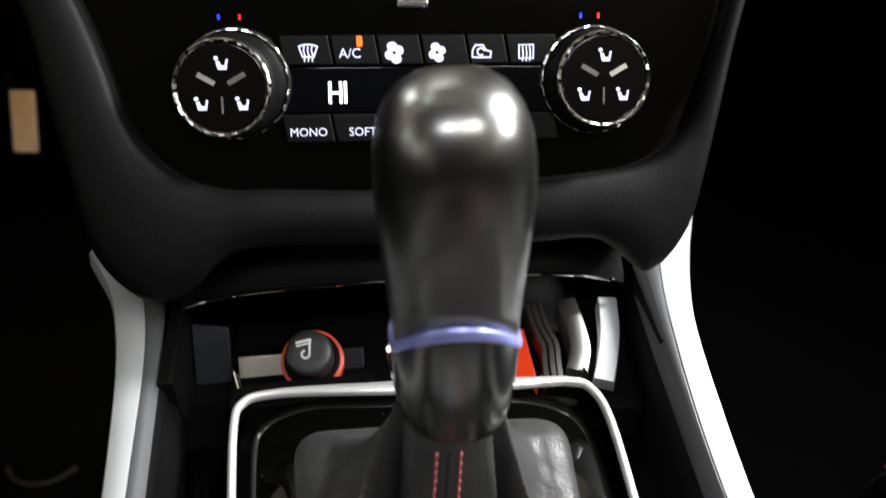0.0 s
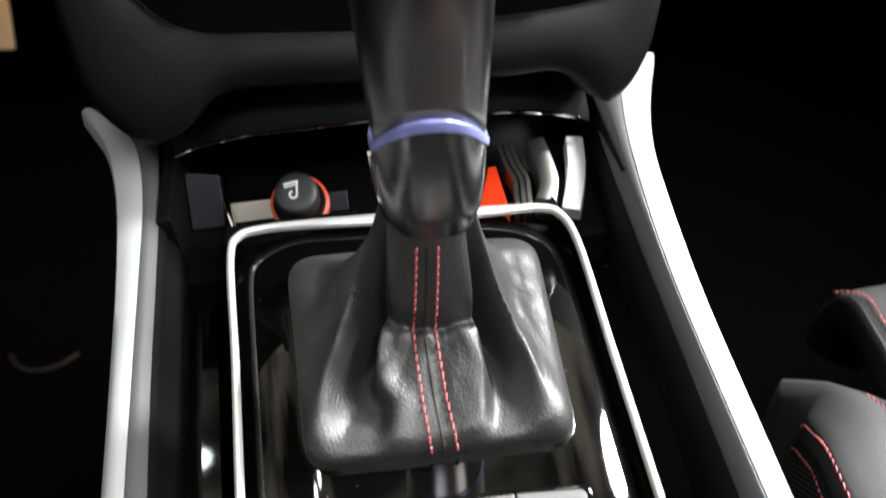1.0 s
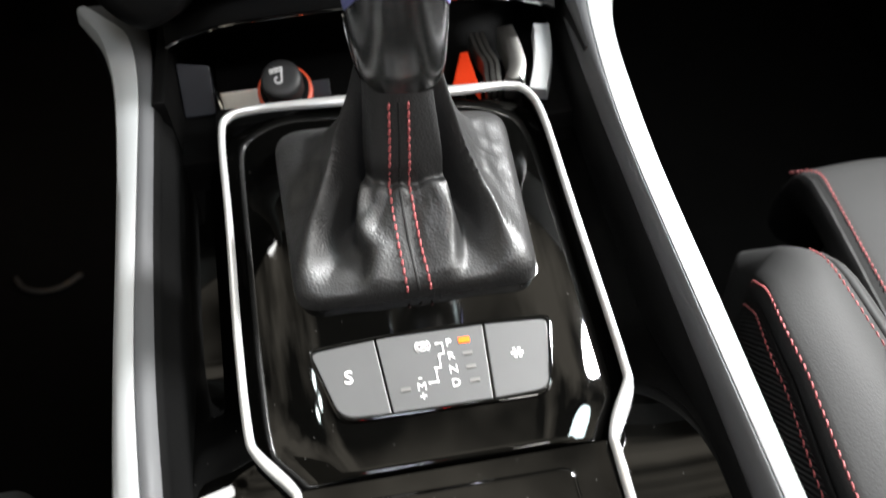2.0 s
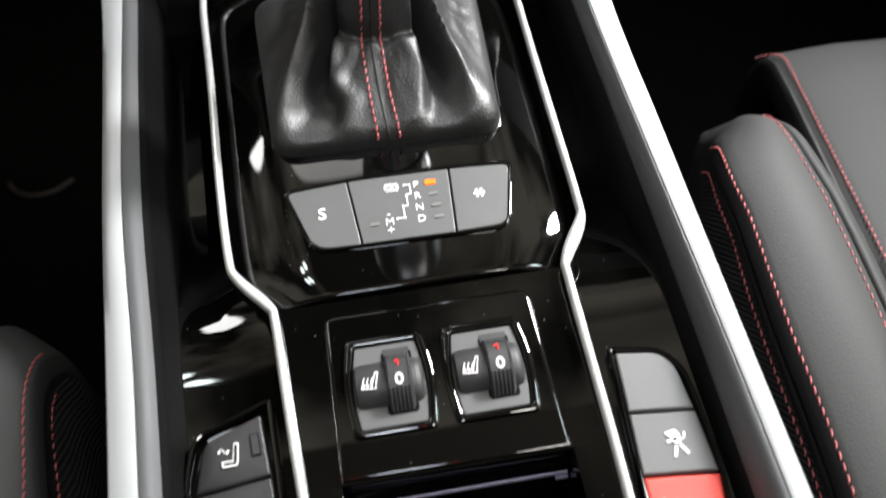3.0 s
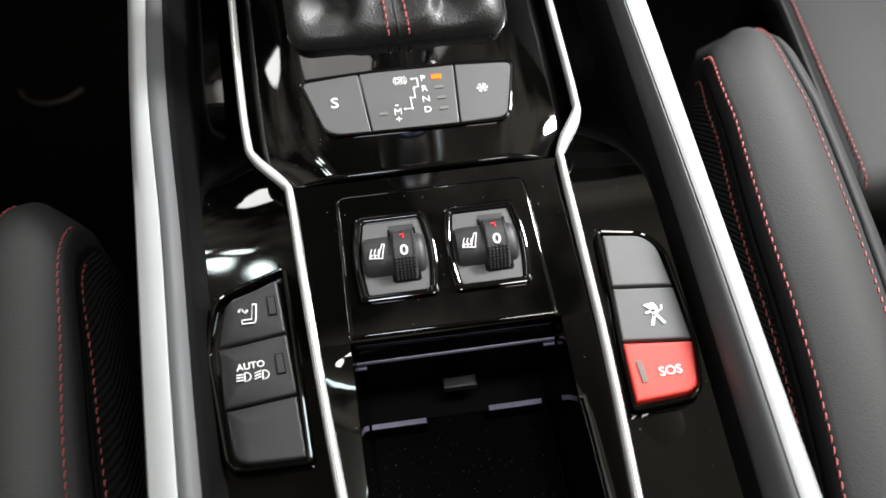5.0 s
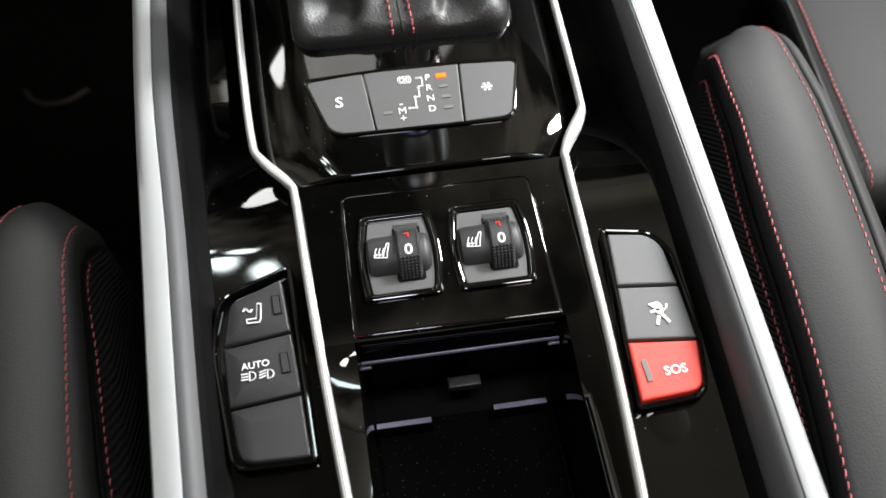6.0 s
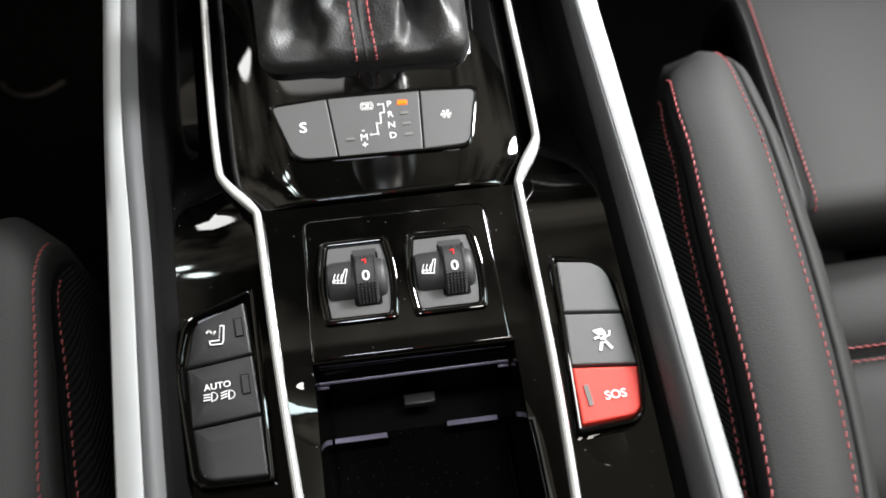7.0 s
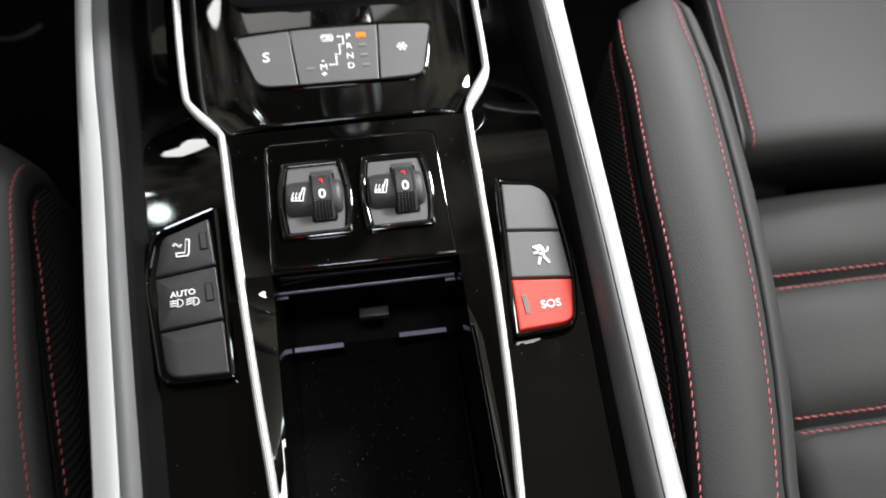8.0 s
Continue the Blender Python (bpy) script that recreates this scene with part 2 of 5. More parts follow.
def slab(pts, z0, z1, edge=0.001, steps=3, bm=None, top=None, more=()):
    """A solid over a plan outline with a rounded top edge. top(x, y): height added to every vertex; more: insets of further rings on the top."""
    bm = bm or bmesh.new()
    f = top or (lambda x, y: 0.0)
    rings = [[(x, y, z0 + f(x, y)) for x, y in pts]]
    for k in range(steps + 1):
        a = k / steps * math.pi / 2
        loop = inset_loop(pts, edge * (1 - math.cos(a)))
        rings.append([(x, y, z1 - edge + edge * math.sin(a) + f(x, y)) for x, y in loop])
    for d in (edge * 1.3, *more):
        rings.append([(x, y, z1 + f(x, y)) for x, y in inset_loop(pts, d)])
    rings_to(bm, rings, cap0=True, cap1=True)
    return bm


def frame_slab(outer, inner, z0, z1, edge=0.001, bm=None):
    """A ring between two outlines of equal count, with rounded top edges."""
    bm = bm or bmesh.new()
    rings = [[(x, y, z0) for x, y in outer], [(x, y, z1 - edge) for x, y in outer]]
    for d, z in ((0.3, 0.7), (1.0, 1.0)):
        rings.append([(x, y, z1 - edge + edge * z) for x, y in inset_loop(outer, edge * d)])
    for d, z in ((1.0, 1.0), (0.3, 0.7)):
        rings.append([(x, y, z1 - edge + edge * z) for x, y in inset_loop(inner, -edge * d)])
    rings += [[(x, y, z1 - edge) for x, y in inner], [(x, y, z0) for x, y in inner]]
    rings.append(rings[0])
    rings_to(bm, rings)
    bmesh.ops.remove_doubles(bm, verts=bm.verts[:], dist=1e-7)
    return bm


def spline(pts, per=6):
    """A smooth line through the points."""
    P = [Vector(p) for p in pts]
    P = [P[0] * 2 - P[1]] + P + [P[-1] * 2 - P[-2]]
    out = []
    for i in range(1, len(P) - 2):
        a, b, c, d = P[i - 1:i + 3]
        for k in range(per):
            t = k / per
            out.append(0.5 * (2 * b + (c - a) * t + (2 * a - 5 * b + 4 * c - d) * t * t + (3 * b - a - 3 * c + d) * t ** 3))
    return out + [P[-2]]


def sweep(path, section, closed=False, bm=None, up=(0, 0, 1)):
    """section: points (across, up), or a function of the share of the way that gives them."""
    bm = bm or bmesh.new()
    P, n = [Vector(p) for p in path], len(path)
    rings = []
    for i, p in enumerate(P):
        a = P[i - 1] if i or closed else p
        b = P[(i + 1) % n] if i < n - 1 or closed else p
        t = (b - a).normalized()
        side = t.cross(Vector(up)).normalized()
        top = side.cross(t)
        sec = section(i / (n - 1)) if callable(section) else section
        rings.append([p + side * u + top * v for u, v in sec])
    if closed:
        rings.append(rings[0])
    rings_to(bm, rings, cap0=not closed, cap1=not closed)
    if closed:
        bmesh.ops.remove_doubles(bm, verts=bm.verts[:], dist=1e-7)
    return bm


def oval(w, h, n=12):
    return [(w * math.cos(2 * math.pi * k / n), h * math.sin(2 * math.pi * k / n)) for k in range(n)]


def tube(path, r, n=8, bm=None, closed=False):
    return sweep(path, oval(r, r, n), closed, bm)


def lathe(profile, n=48, m=None, bm=None, cap0=True, cap1=True):
    """A turned solid about z: (radius, height) from bottom to top."""
    bm2 = bmesh.new()
    profile = list(profile)
    if cap1 and profile[-1][0] > 0.002:
        profile.append((profile[-1][0] - 0.0004, profile[-1][1]))
    rings_to(bm2, [[(r * math.cos(2 * math.pi * k / n), r * math.sin(2 * math.pi * k / n), z) for k in range(n)] for r, z in profile],
             cap0=cap0, cap1=cap1)
    if m is not None:
        bm2.transform(m)
    if bm is None:
        return bm2
    me = bpy.data.meshes.new("tmp")
    bm2.to_mesh(me)
    bm2.free()
    bm.from_mesh(me)
    bpy.data.meshes.remove(me)
    return bm


def block(x0, x1, y0, y1, z0, z1, edge=0.003, bm=None):
    return slab([(x0, y0), (x1, y0), (x1, y1), (x0, y1)], z0, z1, edge, 2, bm)


def flat(pts, m=None, depth=0.00025, bm=None):
    """A thin printed patch over a plan outline, on z = 0."""
    own = bmesh.new()
    pts = list(pts) if area2(list(pts)) > 0 else list(pts)[::-1]
    rings_to(own, [[(x, y, -depth) for x, y in pts], [(x, y, depth) for x, y in pts]], cap0=True, cap1=True)
    return join(own, m, bm)


def join(own, m=None, bm=None):
    if m is not None:
        own.transform(m)
    if bm is None:
        return own
    me = bpy.data.meshes.new("tmp")
    own.to_mesh(me)
    own.free()
    bm.from_mesh(me)
    bpy.data.meshes.remove(me)
    return bm


def stroke(pts, width, m=None, bm=None):
    """A printed line of a given width along plan points."""
    for (x0, y0), (x1, y1) in zip(pts, pts[1:]):
        d = Vector((x1 - x0, y1 - y0))
        if d.length < 1e-7:
            continue
        d.normalize()
        n, e = Vector((-d.y, d.x)) * width / 2, d * width * 0.35
        own = [(x0 - e.x + n.x, y0 - e.y + n.y), (x0 - e.x - n.x, y0 - e.y - n.y), (x1 + e.x - n.x, y1 + e.y - n.y), (x1 + e.x + n.x, y1 + e.y + n.y)]
        bm = flat(own, m, bm=bm) if bm is not None else flat(own, m)
    return bm


def words(body, size, m=None, bm=None, bold=0.0):
    """Lettering in the built-in font, centred on the origin."""
    cu = bpy.data.curves.new("lettering", "FONT")
    cu.body, cu.size, cu.extrude, cu.offset = body, size, 0.0002, bold
    cu.align_x, cu.align_y, cu.resolution_u = "CENTER", "CENTER", 3
    ob = bpy.data.objects.new("lettering", cu)
    scene.collection.objects.link(ob)
    me = bpy.data.meshes.new_from_object(ob.evaluated_get(bpy.context.evaluated_depsgraph_get()))
    bpy.data.objects.remove(ob)
    own = bmesh.new()
    own.from_mesh(me)
    bpy.data.meshes.remove(me)
    return join(own, m, bm)


def arc(cx, cy, r, a0, a1, n=10):
    return [(cx + r * math.cos(radians(a0 + (a1 - a0) * k / n)), cy + r * math.sin(radians(a0 + (a1 - a0) * k / n))) for k in range(n + 1)]


def at(x, y, z, s=1.0, turn=0.0):
    return pose(x, y, z, 0, 0, turn) @ Matrix.Diagonal((s, s, 1, 1))


# ---- cabin shell ----
def sheet(name, corners, thick, material, label, category):
    """A flat structure panel over four corners, thickened away from the cabin."""
    bm = bmesh.new()
    a = [Vector(p) for p in corners]
    n = (a[1] - a[0]).cross(a[3] - a[0]).normalized() * thick
    rings_to(bm, [[p for p in a], [p - n for p in a]], cap0=True, cap1=True)
    return solo(name, bm, material, label, category, "structure")


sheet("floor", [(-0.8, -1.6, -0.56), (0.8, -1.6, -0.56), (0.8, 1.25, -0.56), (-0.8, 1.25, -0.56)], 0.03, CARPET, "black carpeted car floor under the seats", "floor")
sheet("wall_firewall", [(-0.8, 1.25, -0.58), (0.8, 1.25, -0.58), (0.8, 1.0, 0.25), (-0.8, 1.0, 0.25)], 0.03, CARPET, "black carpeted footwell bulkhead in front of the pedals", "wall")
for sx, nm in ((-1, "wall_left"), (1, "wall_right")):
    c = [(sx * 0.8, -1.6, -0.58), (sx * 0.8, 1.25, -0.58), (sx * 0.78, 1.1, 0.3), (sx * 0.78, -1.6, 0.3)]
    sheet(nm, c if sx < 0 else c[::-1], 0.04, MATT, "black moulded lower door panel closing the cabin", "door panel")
# unseen wall, taken up to the roof so the fascia mirrors black
sheet("wall_rear_blocker", [(0.8, -1.6, -0.58), (-0.8, -1.6, -0.58), (-0.7, -1.6, 0.86), (0.7, -1.6, 0.86)], 0.04, MATT, "unseen dark rear wall that keeps the fascia's reflections black", "wall")
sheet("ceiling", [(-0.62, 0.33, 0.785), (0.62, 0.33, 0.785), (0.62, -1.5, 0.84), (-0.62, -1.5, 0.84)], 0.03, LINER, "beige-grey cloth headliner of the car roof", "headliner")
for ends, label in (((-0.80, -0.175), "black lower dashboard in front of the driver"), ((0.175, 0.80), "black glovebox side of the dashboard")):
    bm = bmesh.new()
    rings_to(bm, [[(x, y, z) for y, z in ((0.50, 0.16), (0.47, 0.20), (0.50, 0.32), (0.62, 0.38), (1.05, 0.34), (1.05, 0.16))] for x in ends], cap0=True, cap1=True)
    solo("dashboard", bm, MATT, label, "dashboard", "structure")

# ---- centre console ----
console = thing("centre_console", (0, 0, -0.5), "piano-black car centre console edged with chrome and silver rails", "console")

LEFT_EDGE = [(-0.080, 0.2815), (-0.0935, 0.278), (-0.0975, 0.262), (-0.0935, 0.196), (-0.0900, 0.125), (-0.0862, 0.075), (-0.0822, 0.062), (-0.0690, 0.045), (-0.0665, 0.036),
             (-0.0635, -0.005), (-0.0590, -0.055), (-0.0530, -0.112), (-0.0485, -0.150), (-0.043, -0.22), (-0.042, -0.34)]
RIGHT_EDGE = [(0.068, 0.2725), (0.0775, 0.267), (0.0825, 0.245), (0.0815, 0.180), (0.0805, 0.120), (0.0795, 0.078), (0.0775, 0.066), (0.0660, 0.046), (0.0645, 0.036),
              (0.0640, -0.010), (0.0630, -0.060), (0.0600, -0.120), (0.0565, -0.165), (0.054, -0.22), (0.052, -0.34)]


def edge_x(edge, y):
    for (x0, y0), (x1, y1) in zip(edge, edge[1:]):
        if y0 >= y >= y1 and y0 > y1:
            return x0 + (x1 - x0) * (y0 - y) / (y0 - y1)
    return edge[-1][0] if y < edge[-1][1] else edge[0][0]


def crown(x, y):
    """The height of the shift panel: a flat crown that falls off at its sides and towards the front."""
    l, r = edge_x(LEFT_EDGE, y), edge_x(RIGHT_EDGE, y)
    u = (2 * x - l - r) / (r - l)
    side = -0.0075 * max(0.0, abs(u) - 0.52) ** 2 / 0.2304
    front = -0.002 * max(0.0, (y - 0.20) / 0.08)
    return -0.0035 + side + front


# shift panel: a curved sheet from the front chrome line to the seam
bm = bmesh.new()
rows = []
ys = [0.2805, 0.2785, 0.277, 0.27, 0.262, 0.25, 0.235, 0.215, 0.195, 0.175, 0.155, 0.135, 0.12, 0.105, 0.09, 0.08, 0.07, 0.0620, 0.055, 0.0500, 0.0484]
for y in ys:
    l, r = edge_x(LEFT_EDGE, y), edge_x(RIGHT_EDGE, min(y, 0.272 + (y - 0.272) * 0.2))
    rows.append([(l + (r - l) * k / 64, min(y, 0.272) if k > 56 else y, crown(l + (r - l) * k / 64, y)) for k in range(65)])
top = rows[-1]
for y, fall in ((0.0478, 0.0001), (0.0472, 0.0004), (0.0468, 0.0009), (0.0466, 0.0016), (0.0466, 0.012)):
    rows.append([(x, y, z - fall) for x, _, z in top])
rings_to(bm, rows, close=False)
part("shift_panel", bm, GLOSS, console, "curved piano-black panel round the gear lever")

# control panel: the sheet behind the seam, with arms along the bin
bm = bmesh.new()
rows = []
for y in (0.0462, 0.0460, 0.0454, 0.035, 0.02, 0.0, -0.02, -0.0405):
    l, r = edge_x(LEFT_EDGE, y), edge_x(RIGHT_EDGE, y)
    dz = {0.0462: -0.012, 0.0460: -0.0008}.get(y, 0.0)
    rows.append([(l + (r - l) * k / 28, y, -0.0060 + dz) for k in range(29)])
rings_to(bm, rows, close=False)
part("control_panel", bm, GLOSS, console, "piano-black panel that carries the seat heating switches")
for edge, sgn in ((LEFT_EDGE, 1), (RIGHT_EDGE, -1)):
    bm = bmesh.new()
    rows = []
    for y in [-0.0405 - 0.003 * k for k in range(16)] + [-0.095 - 0.25 * k / 20 for k in range(21)]:
        x = edge_x(edge, y)
        far = min(1.0, (-0.04 - y) / 0.11)
        inner = max(-0.0450 + 0.0025 * far, x + 0.004) if sgn > 0 else min(0.0475 + 0.0012 * far, x - 0.004)
        sag = -0.001 * min(1.0, (-0.04 - y) / 0.1)
        k = min(1.0, (-0.0405 - y) / 0.045)
        if sgn > 0:
            # the left arm leans into the bin
            j = min(1.0, (-0.0405 - y) / 0.014)
            k = j * j * (3 - 2 * j) * (0.68 + 0.46 * math.exp(-((y + 0.059) / 0.013) ** 2))
            mids = [(0.06, -0.0003 * k), (0.4, -0.0020 * k), (0.75, -0.00375 * k)]
        else:
            mids = [(0.06, 0.0), (0.4, -0.0008 * k), (0.75, -0.0026 * k)]
        rows.append([(x, y, -0.0060 + sag), *[(x + (inner - x) * u, y, -0.0060 + h + sag) for u, h in mids], (inner - sgn * 0.0004, y, -0.0064 - 0.0044 * k + sag),
                     (inner, y, -0.0076 - 0.0044 * k + sag), (inner + sgn * 0.001, y, -0.03), (inner + sgn * 0.002, y, -0.078)])
    rings_to(bm, rows, close=False)
    part("bin_side", bm, GLOSS, console, "gloss black side wall of the storage bin")

# chrome lines
front = [(-0.060, 0.2812), (-0.035, 0.2795), (0.0, 0.2772), (0.035, 0.2748), (0.055, 0.2738)]
loop = [(x, y, 0.0 if y > 0 else -0.0015) for x, y in RIGHT_EDGE[::-1] + front[::-1] + LEFT_EDGE]


def chrome_section(s):
    w = 0.0021 + 0.0020 * math.exp(-((s - 0.5) / 0.06) ** 2) + 0.0013 * math.exp(-((s - 0.222) / 0.016) ** 2) + 0.0006 * math.exp(-((s - 0.78) / 0.016) ** 2)
    return [(w * math.cos(a), 0.0028 * math.sin(a) - 0.001) for a in [2 * math.pi * k / 14 for k in range(14)]]


part("chrome_strip", sweep(spline(loop, 5), chrome_section), CHROME_LINE, console, "bright chrome line round the console panels")

# flanks between the chrome line and the rails
for edge, sgn in ((LEFT_EDGE, -1), (RIGHT_EDGE, 1)):
    bm = bmesh.new()
    rows = []
    for k in range(40):
        y = 0.285 - 0.62 * k / 39
        x = edge_x(edge, y) if y < 0.262 else edge_x(edge, 0.262)
        rail = (0.112 if sgn > 0 else 0.118) + 0.02 * (y + 0.05) * (1 if sgn > 0 else 3.2)
        drop = -0.030 * min(1.0, max(0.0, (y - 0.03) / 0.09)) ** 1.5
        out = sgn * rail
        rows.append([(x - sgn * 0.001, y, -0.0045), (x + sgn * 0.0012, y, -0.0065), (x + sgn * 0.003, y, -0.0120 + drop * 0.95 if sgn > 0 else -0.0105 + drop * 0.6), (x + (out - x) * 0.4, y, -0.0125 + drop),
                     (x + (out - x) * 0.8, y, -0.0121 + drop), (out, y, -0.0118 + drop), (out, y, -0.09)])
    rings_to(bm, rows, close=False)
    part("flank_panel", bm, GLOSS, console, "gloss black flank between chrome line and side rail")

# shallow finger rest behind the emergency key
part("finger_rest", lathe([(0.0112, -0.00008), (0.0100, 0.00006), (0.0080, 0.00018), (0.0050, 0.00028), (0.0024, 0.00032), (0.0004, 0.00033)], 36, Matrix.Translation((0.0800, -0.0925, -0.0124)) @ Matrix.Diagonal((1.0, 0.86, 1.0, 1.0))), GLOSS, console, "gloss black rounded finger rest")

# rails: a light top strip, an inner bevel coloured grey for its shade and a black foot each
RAIL_R = [(0.165, 0.385), (0.1560, 0.362), (0.1440, 0.325), (0.1365, 0.290), (0.1315, 0.235), (0.1285, 0.180), (0.1275, 0.100), (0.1260, 0.020), (0.1248, -0.060), (0.1235, -0.170), (0.123, -0.30), (0.123, -0.50)]
MID_R = [(0.139, 0.385), (0.1365, 0.362), (0.1290, 0.325), (0.1240, 0.290), (0.1190, 0.235), (0.1170, 0.180), (0.1170, 0.100), (0.1172, 0.020), (0.1168, -0.060), (0.1145, -0.170), (0.112, -0.30), (0.111, -0.50)]
IN_R = [(0.121, 0.385), (0.1195, 0.362), (0.1165, 0.325), (0.1150, 0.290), (0.1135, 0.235), (0.1130, 0.180), (0.1122, 0.100), (0.1112, 0.020), (0.1095, -0.060), (0.1060, -0.170), (0.103, -0.30), (0.101, -0.50)]
RAIL_L = [(-0.186, 0.388), (-0.1785, 0.374), (-0.1670, 0.350), (-0.1565, 0.305), (-0.1500, 0.245), (-0.1455, 0.180), (-0.1405, 0.100), (-0.1340, 0.020), (-0.1275, -0.060), (-0.1180, -0.170), (-0.108, -0.30), (-0.104, -0.50)]
MID_L = [(-0.180, 0.388), (-0.1680, 0.374), (-0.1510, 0.350), (-0.1425, 0.305), (-0.1390, 0.245), (-0.1360, 0.180), (-0.1315, 0.100), (-0.1230, 0.020), (-0.1165, -0.060), (-0.1070, -0.170), (-0.097, -0.30), (-0.093, -0.50)]
IN_L = [(-0.136, 0.388), (-0.1355, 0.374), (-0.1345, 0.350), (-0.1320, 0.305), (-0.1290, 0.245), (-0.1260, 0.180), (-0.1205, 0.100), (-0.1125, 0.020), (-0.1060, -0.060), (-0.0960, -0.170), (-0.086, -0.30), (-0.082, -0.50)]
for out, mid, inn, sgn in ((RAIL_R, MID_R, IN_R, 1), (RAIL_L, MID_L, IN_L, -1)):
    o, m_, i_ = (spline([(x, y, 0) for x, y in q], 4) for q in (out, mid, inn))
    rise = [0.012 for p in m_]
    bm = bmesh.new()
    rings_to(bm, [[(a.x + sgn * 0.0025, a.y, r - 0.012), (a.x + sgn * 0.0012, a.y, r - 0.003), (a.x, a.y, r - 0.0008), (a.x + (b.x - a.x) * 0.3, b.y, r + 0.0004), (a.x + (b.x - a.x) * 0.75, b.y, r + 0.0008),
                   (b.x + sgn * 0.0004, b.y, r), (b.x + sgn * 0.0002, b.y, r - 0.004), (a.x, a.y, r - 0.014)] for a, b, r in zip(o, m_, rise)], cap0=True, cap1=True)
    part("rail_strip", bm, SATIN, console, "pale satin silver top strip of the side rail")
    bm = bmesh.new()
    # on the left rail the bevel's lower half, in shade, is coloured as the matt black foot
    round_off = ((0.32, 0.0011), (0.52, 0.0026), (0.70, 0.0048), (0.85, 0.0077), (0.95, 0.0108), (1.0, 0.0138))
    split = 6 if sgn > 0 else 3
    rings_to(bm, [[(b.x, b.y, r - 0.0006), (b.x + (c.x - b.x) * 0.12, b.y, r - 0.0004), *[(b.x + (c.x - b.x) * u, b.y + (c.y - b.y) * u, r - h) for u, h in round_off[:split]],
                   (b.x + (c.x - b.x) * round_off[split - 1][0] + sgn * 0.001, c.y, r - 0.016), (b.x, b.y, r - 0.016)] for b, c, r in zip(m_, i_, rise)], cap0=True, cap1=True)
    part("rail_bevel", bm, SATIN_SHADED, console, "inner bevel of the side rail, its shade coloured in grey")
    bm = bmesh.new()
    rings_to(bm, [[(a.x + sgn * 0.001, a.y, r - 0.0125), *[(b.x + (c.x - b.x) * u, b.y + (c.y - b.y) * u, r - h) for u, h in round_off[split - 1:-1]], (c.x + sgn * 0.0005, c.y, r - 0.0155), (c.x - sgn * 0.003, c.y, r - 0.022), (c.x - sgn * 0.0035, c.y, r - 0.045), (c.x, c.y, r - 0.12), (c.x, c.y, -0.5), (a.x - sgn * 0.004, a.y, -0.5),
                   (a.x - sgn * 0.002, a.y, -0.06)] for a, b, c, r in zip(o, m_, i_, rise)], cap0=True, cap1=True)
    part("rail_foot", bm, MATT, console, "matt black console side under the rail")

# the plate that holds the seat heating switches
plate = rounded([(-0.0458, -0.0397), (0.0476, -0.0405), (0.0464, 0.0372), (-0.0466, 0.0378)], [0.002, 0.002, 0.006, 0.006])
part("switch_plate", slab(plate, -0.015, -0.0050, 0.0020, 4), GLOSS, console, "raised piano-black plate with a rounded front lip")
lip = [(-0.0455, -0.0361, -0.0088), (0.0005, -0.0367, -0.0088), (0.0468, -0.0373, -0.0088)]
part("bin_lip", sweep(spline(lip, 6), oval(0.0040, 0.0036, 14)), GLOSS, console, "rounded gloss black lip over the storage bin")

# storage bin
bm = bmesh.new()
rings_to(bm, [[(-0.047, y, z), (0.0, y, z), (0.049, y, z)] for y, z in ((-0.038, -0.010), (-0.0390, -0.0150), (-0.0440, -0.0195), (-0.0435, -0.0215), (-0.036, -0.026), (-0.032, -0.045), (-0.034, -0.0765))], close=False)
part("bin_front", bm, GLOSS_DARK, console, "black front wall of the storage bin")
part("bin_mat", block(-0.0435, 0.0450, -0.34, -0.052, -0.080, -0.0755, 0.002), RUBBER, console, "black rubber mat with dust in the storage bin")
part("bin_floor", block(-0.060, 0.062, -0.345, -0.02, -0.092, -0.0805, 0.001), MATT, console)
bm = block(-0.0440, 0.0455, -0.0447, -0.0437, -0.0212, -0.0194, 0.0004)
for sx in (-0.0425, 0.0435):
    block(sx - 0.0026, sx + 0.0026, -0.0450, -0.0434, -0.0260, -0.0246, 0.0004, bm)
part("bin_ledge", bm, LIT_EDGE, console, "thin ledge inside the storage bin, coloured violet-grey as if lit")
for x0, x1, dy in ((-0.0425, -0.0155, 0.0), (0.0145, 0.0410, 0.0018)):
    rib = part("bin_rib", block(x0, x1, -0.0600 + dy, -0.0565 + dy, -0.0756, -0.0634, 0.0006), MATT, console, "black rib at the front of the bin mat")
    part("rib_lit_edge", block(x0 + 0.0003, x1 - 0.0003, -0.0598 + dy, -0.0572 + dy, -0.0636, -0.0626, 0.0003), LIT_EDGE, rib, "violet-grey strip for the rib's lit top edge")
part("bin_catch", block(-0.0055, 0.0106, -0.0462, -0.0402, -0.062, -0.0575, 0.0012), KEY_DARK, console, "small dark grey catch in the storage bin")

# ---- shift buttons ----
shift = thing("shift_button_panel", (0, 0.092, -0.004), "grey three-key gear mode panel set into the piano-black console", "button panel")
ko = rounded([(-0.0600, 0.1120), (-0.0475, 0.0715), (0.0455, 0.0695), (0.0550, 0.1110), (0.0, 0.1145)], [0.006, 0.009, 0.009, 0.006, 0.03])
ki = inset_loop(ko, 0.0018)
part("surround", frame_slab(ko, ki, -0.010, -0.0020, 0.0008), GLOSS, shift, "raised gloss black surround")
part("well", slab(inset_loop(ko, 0.001), -0.012, -0.0062, 0.0003, 1), MATT, shift)
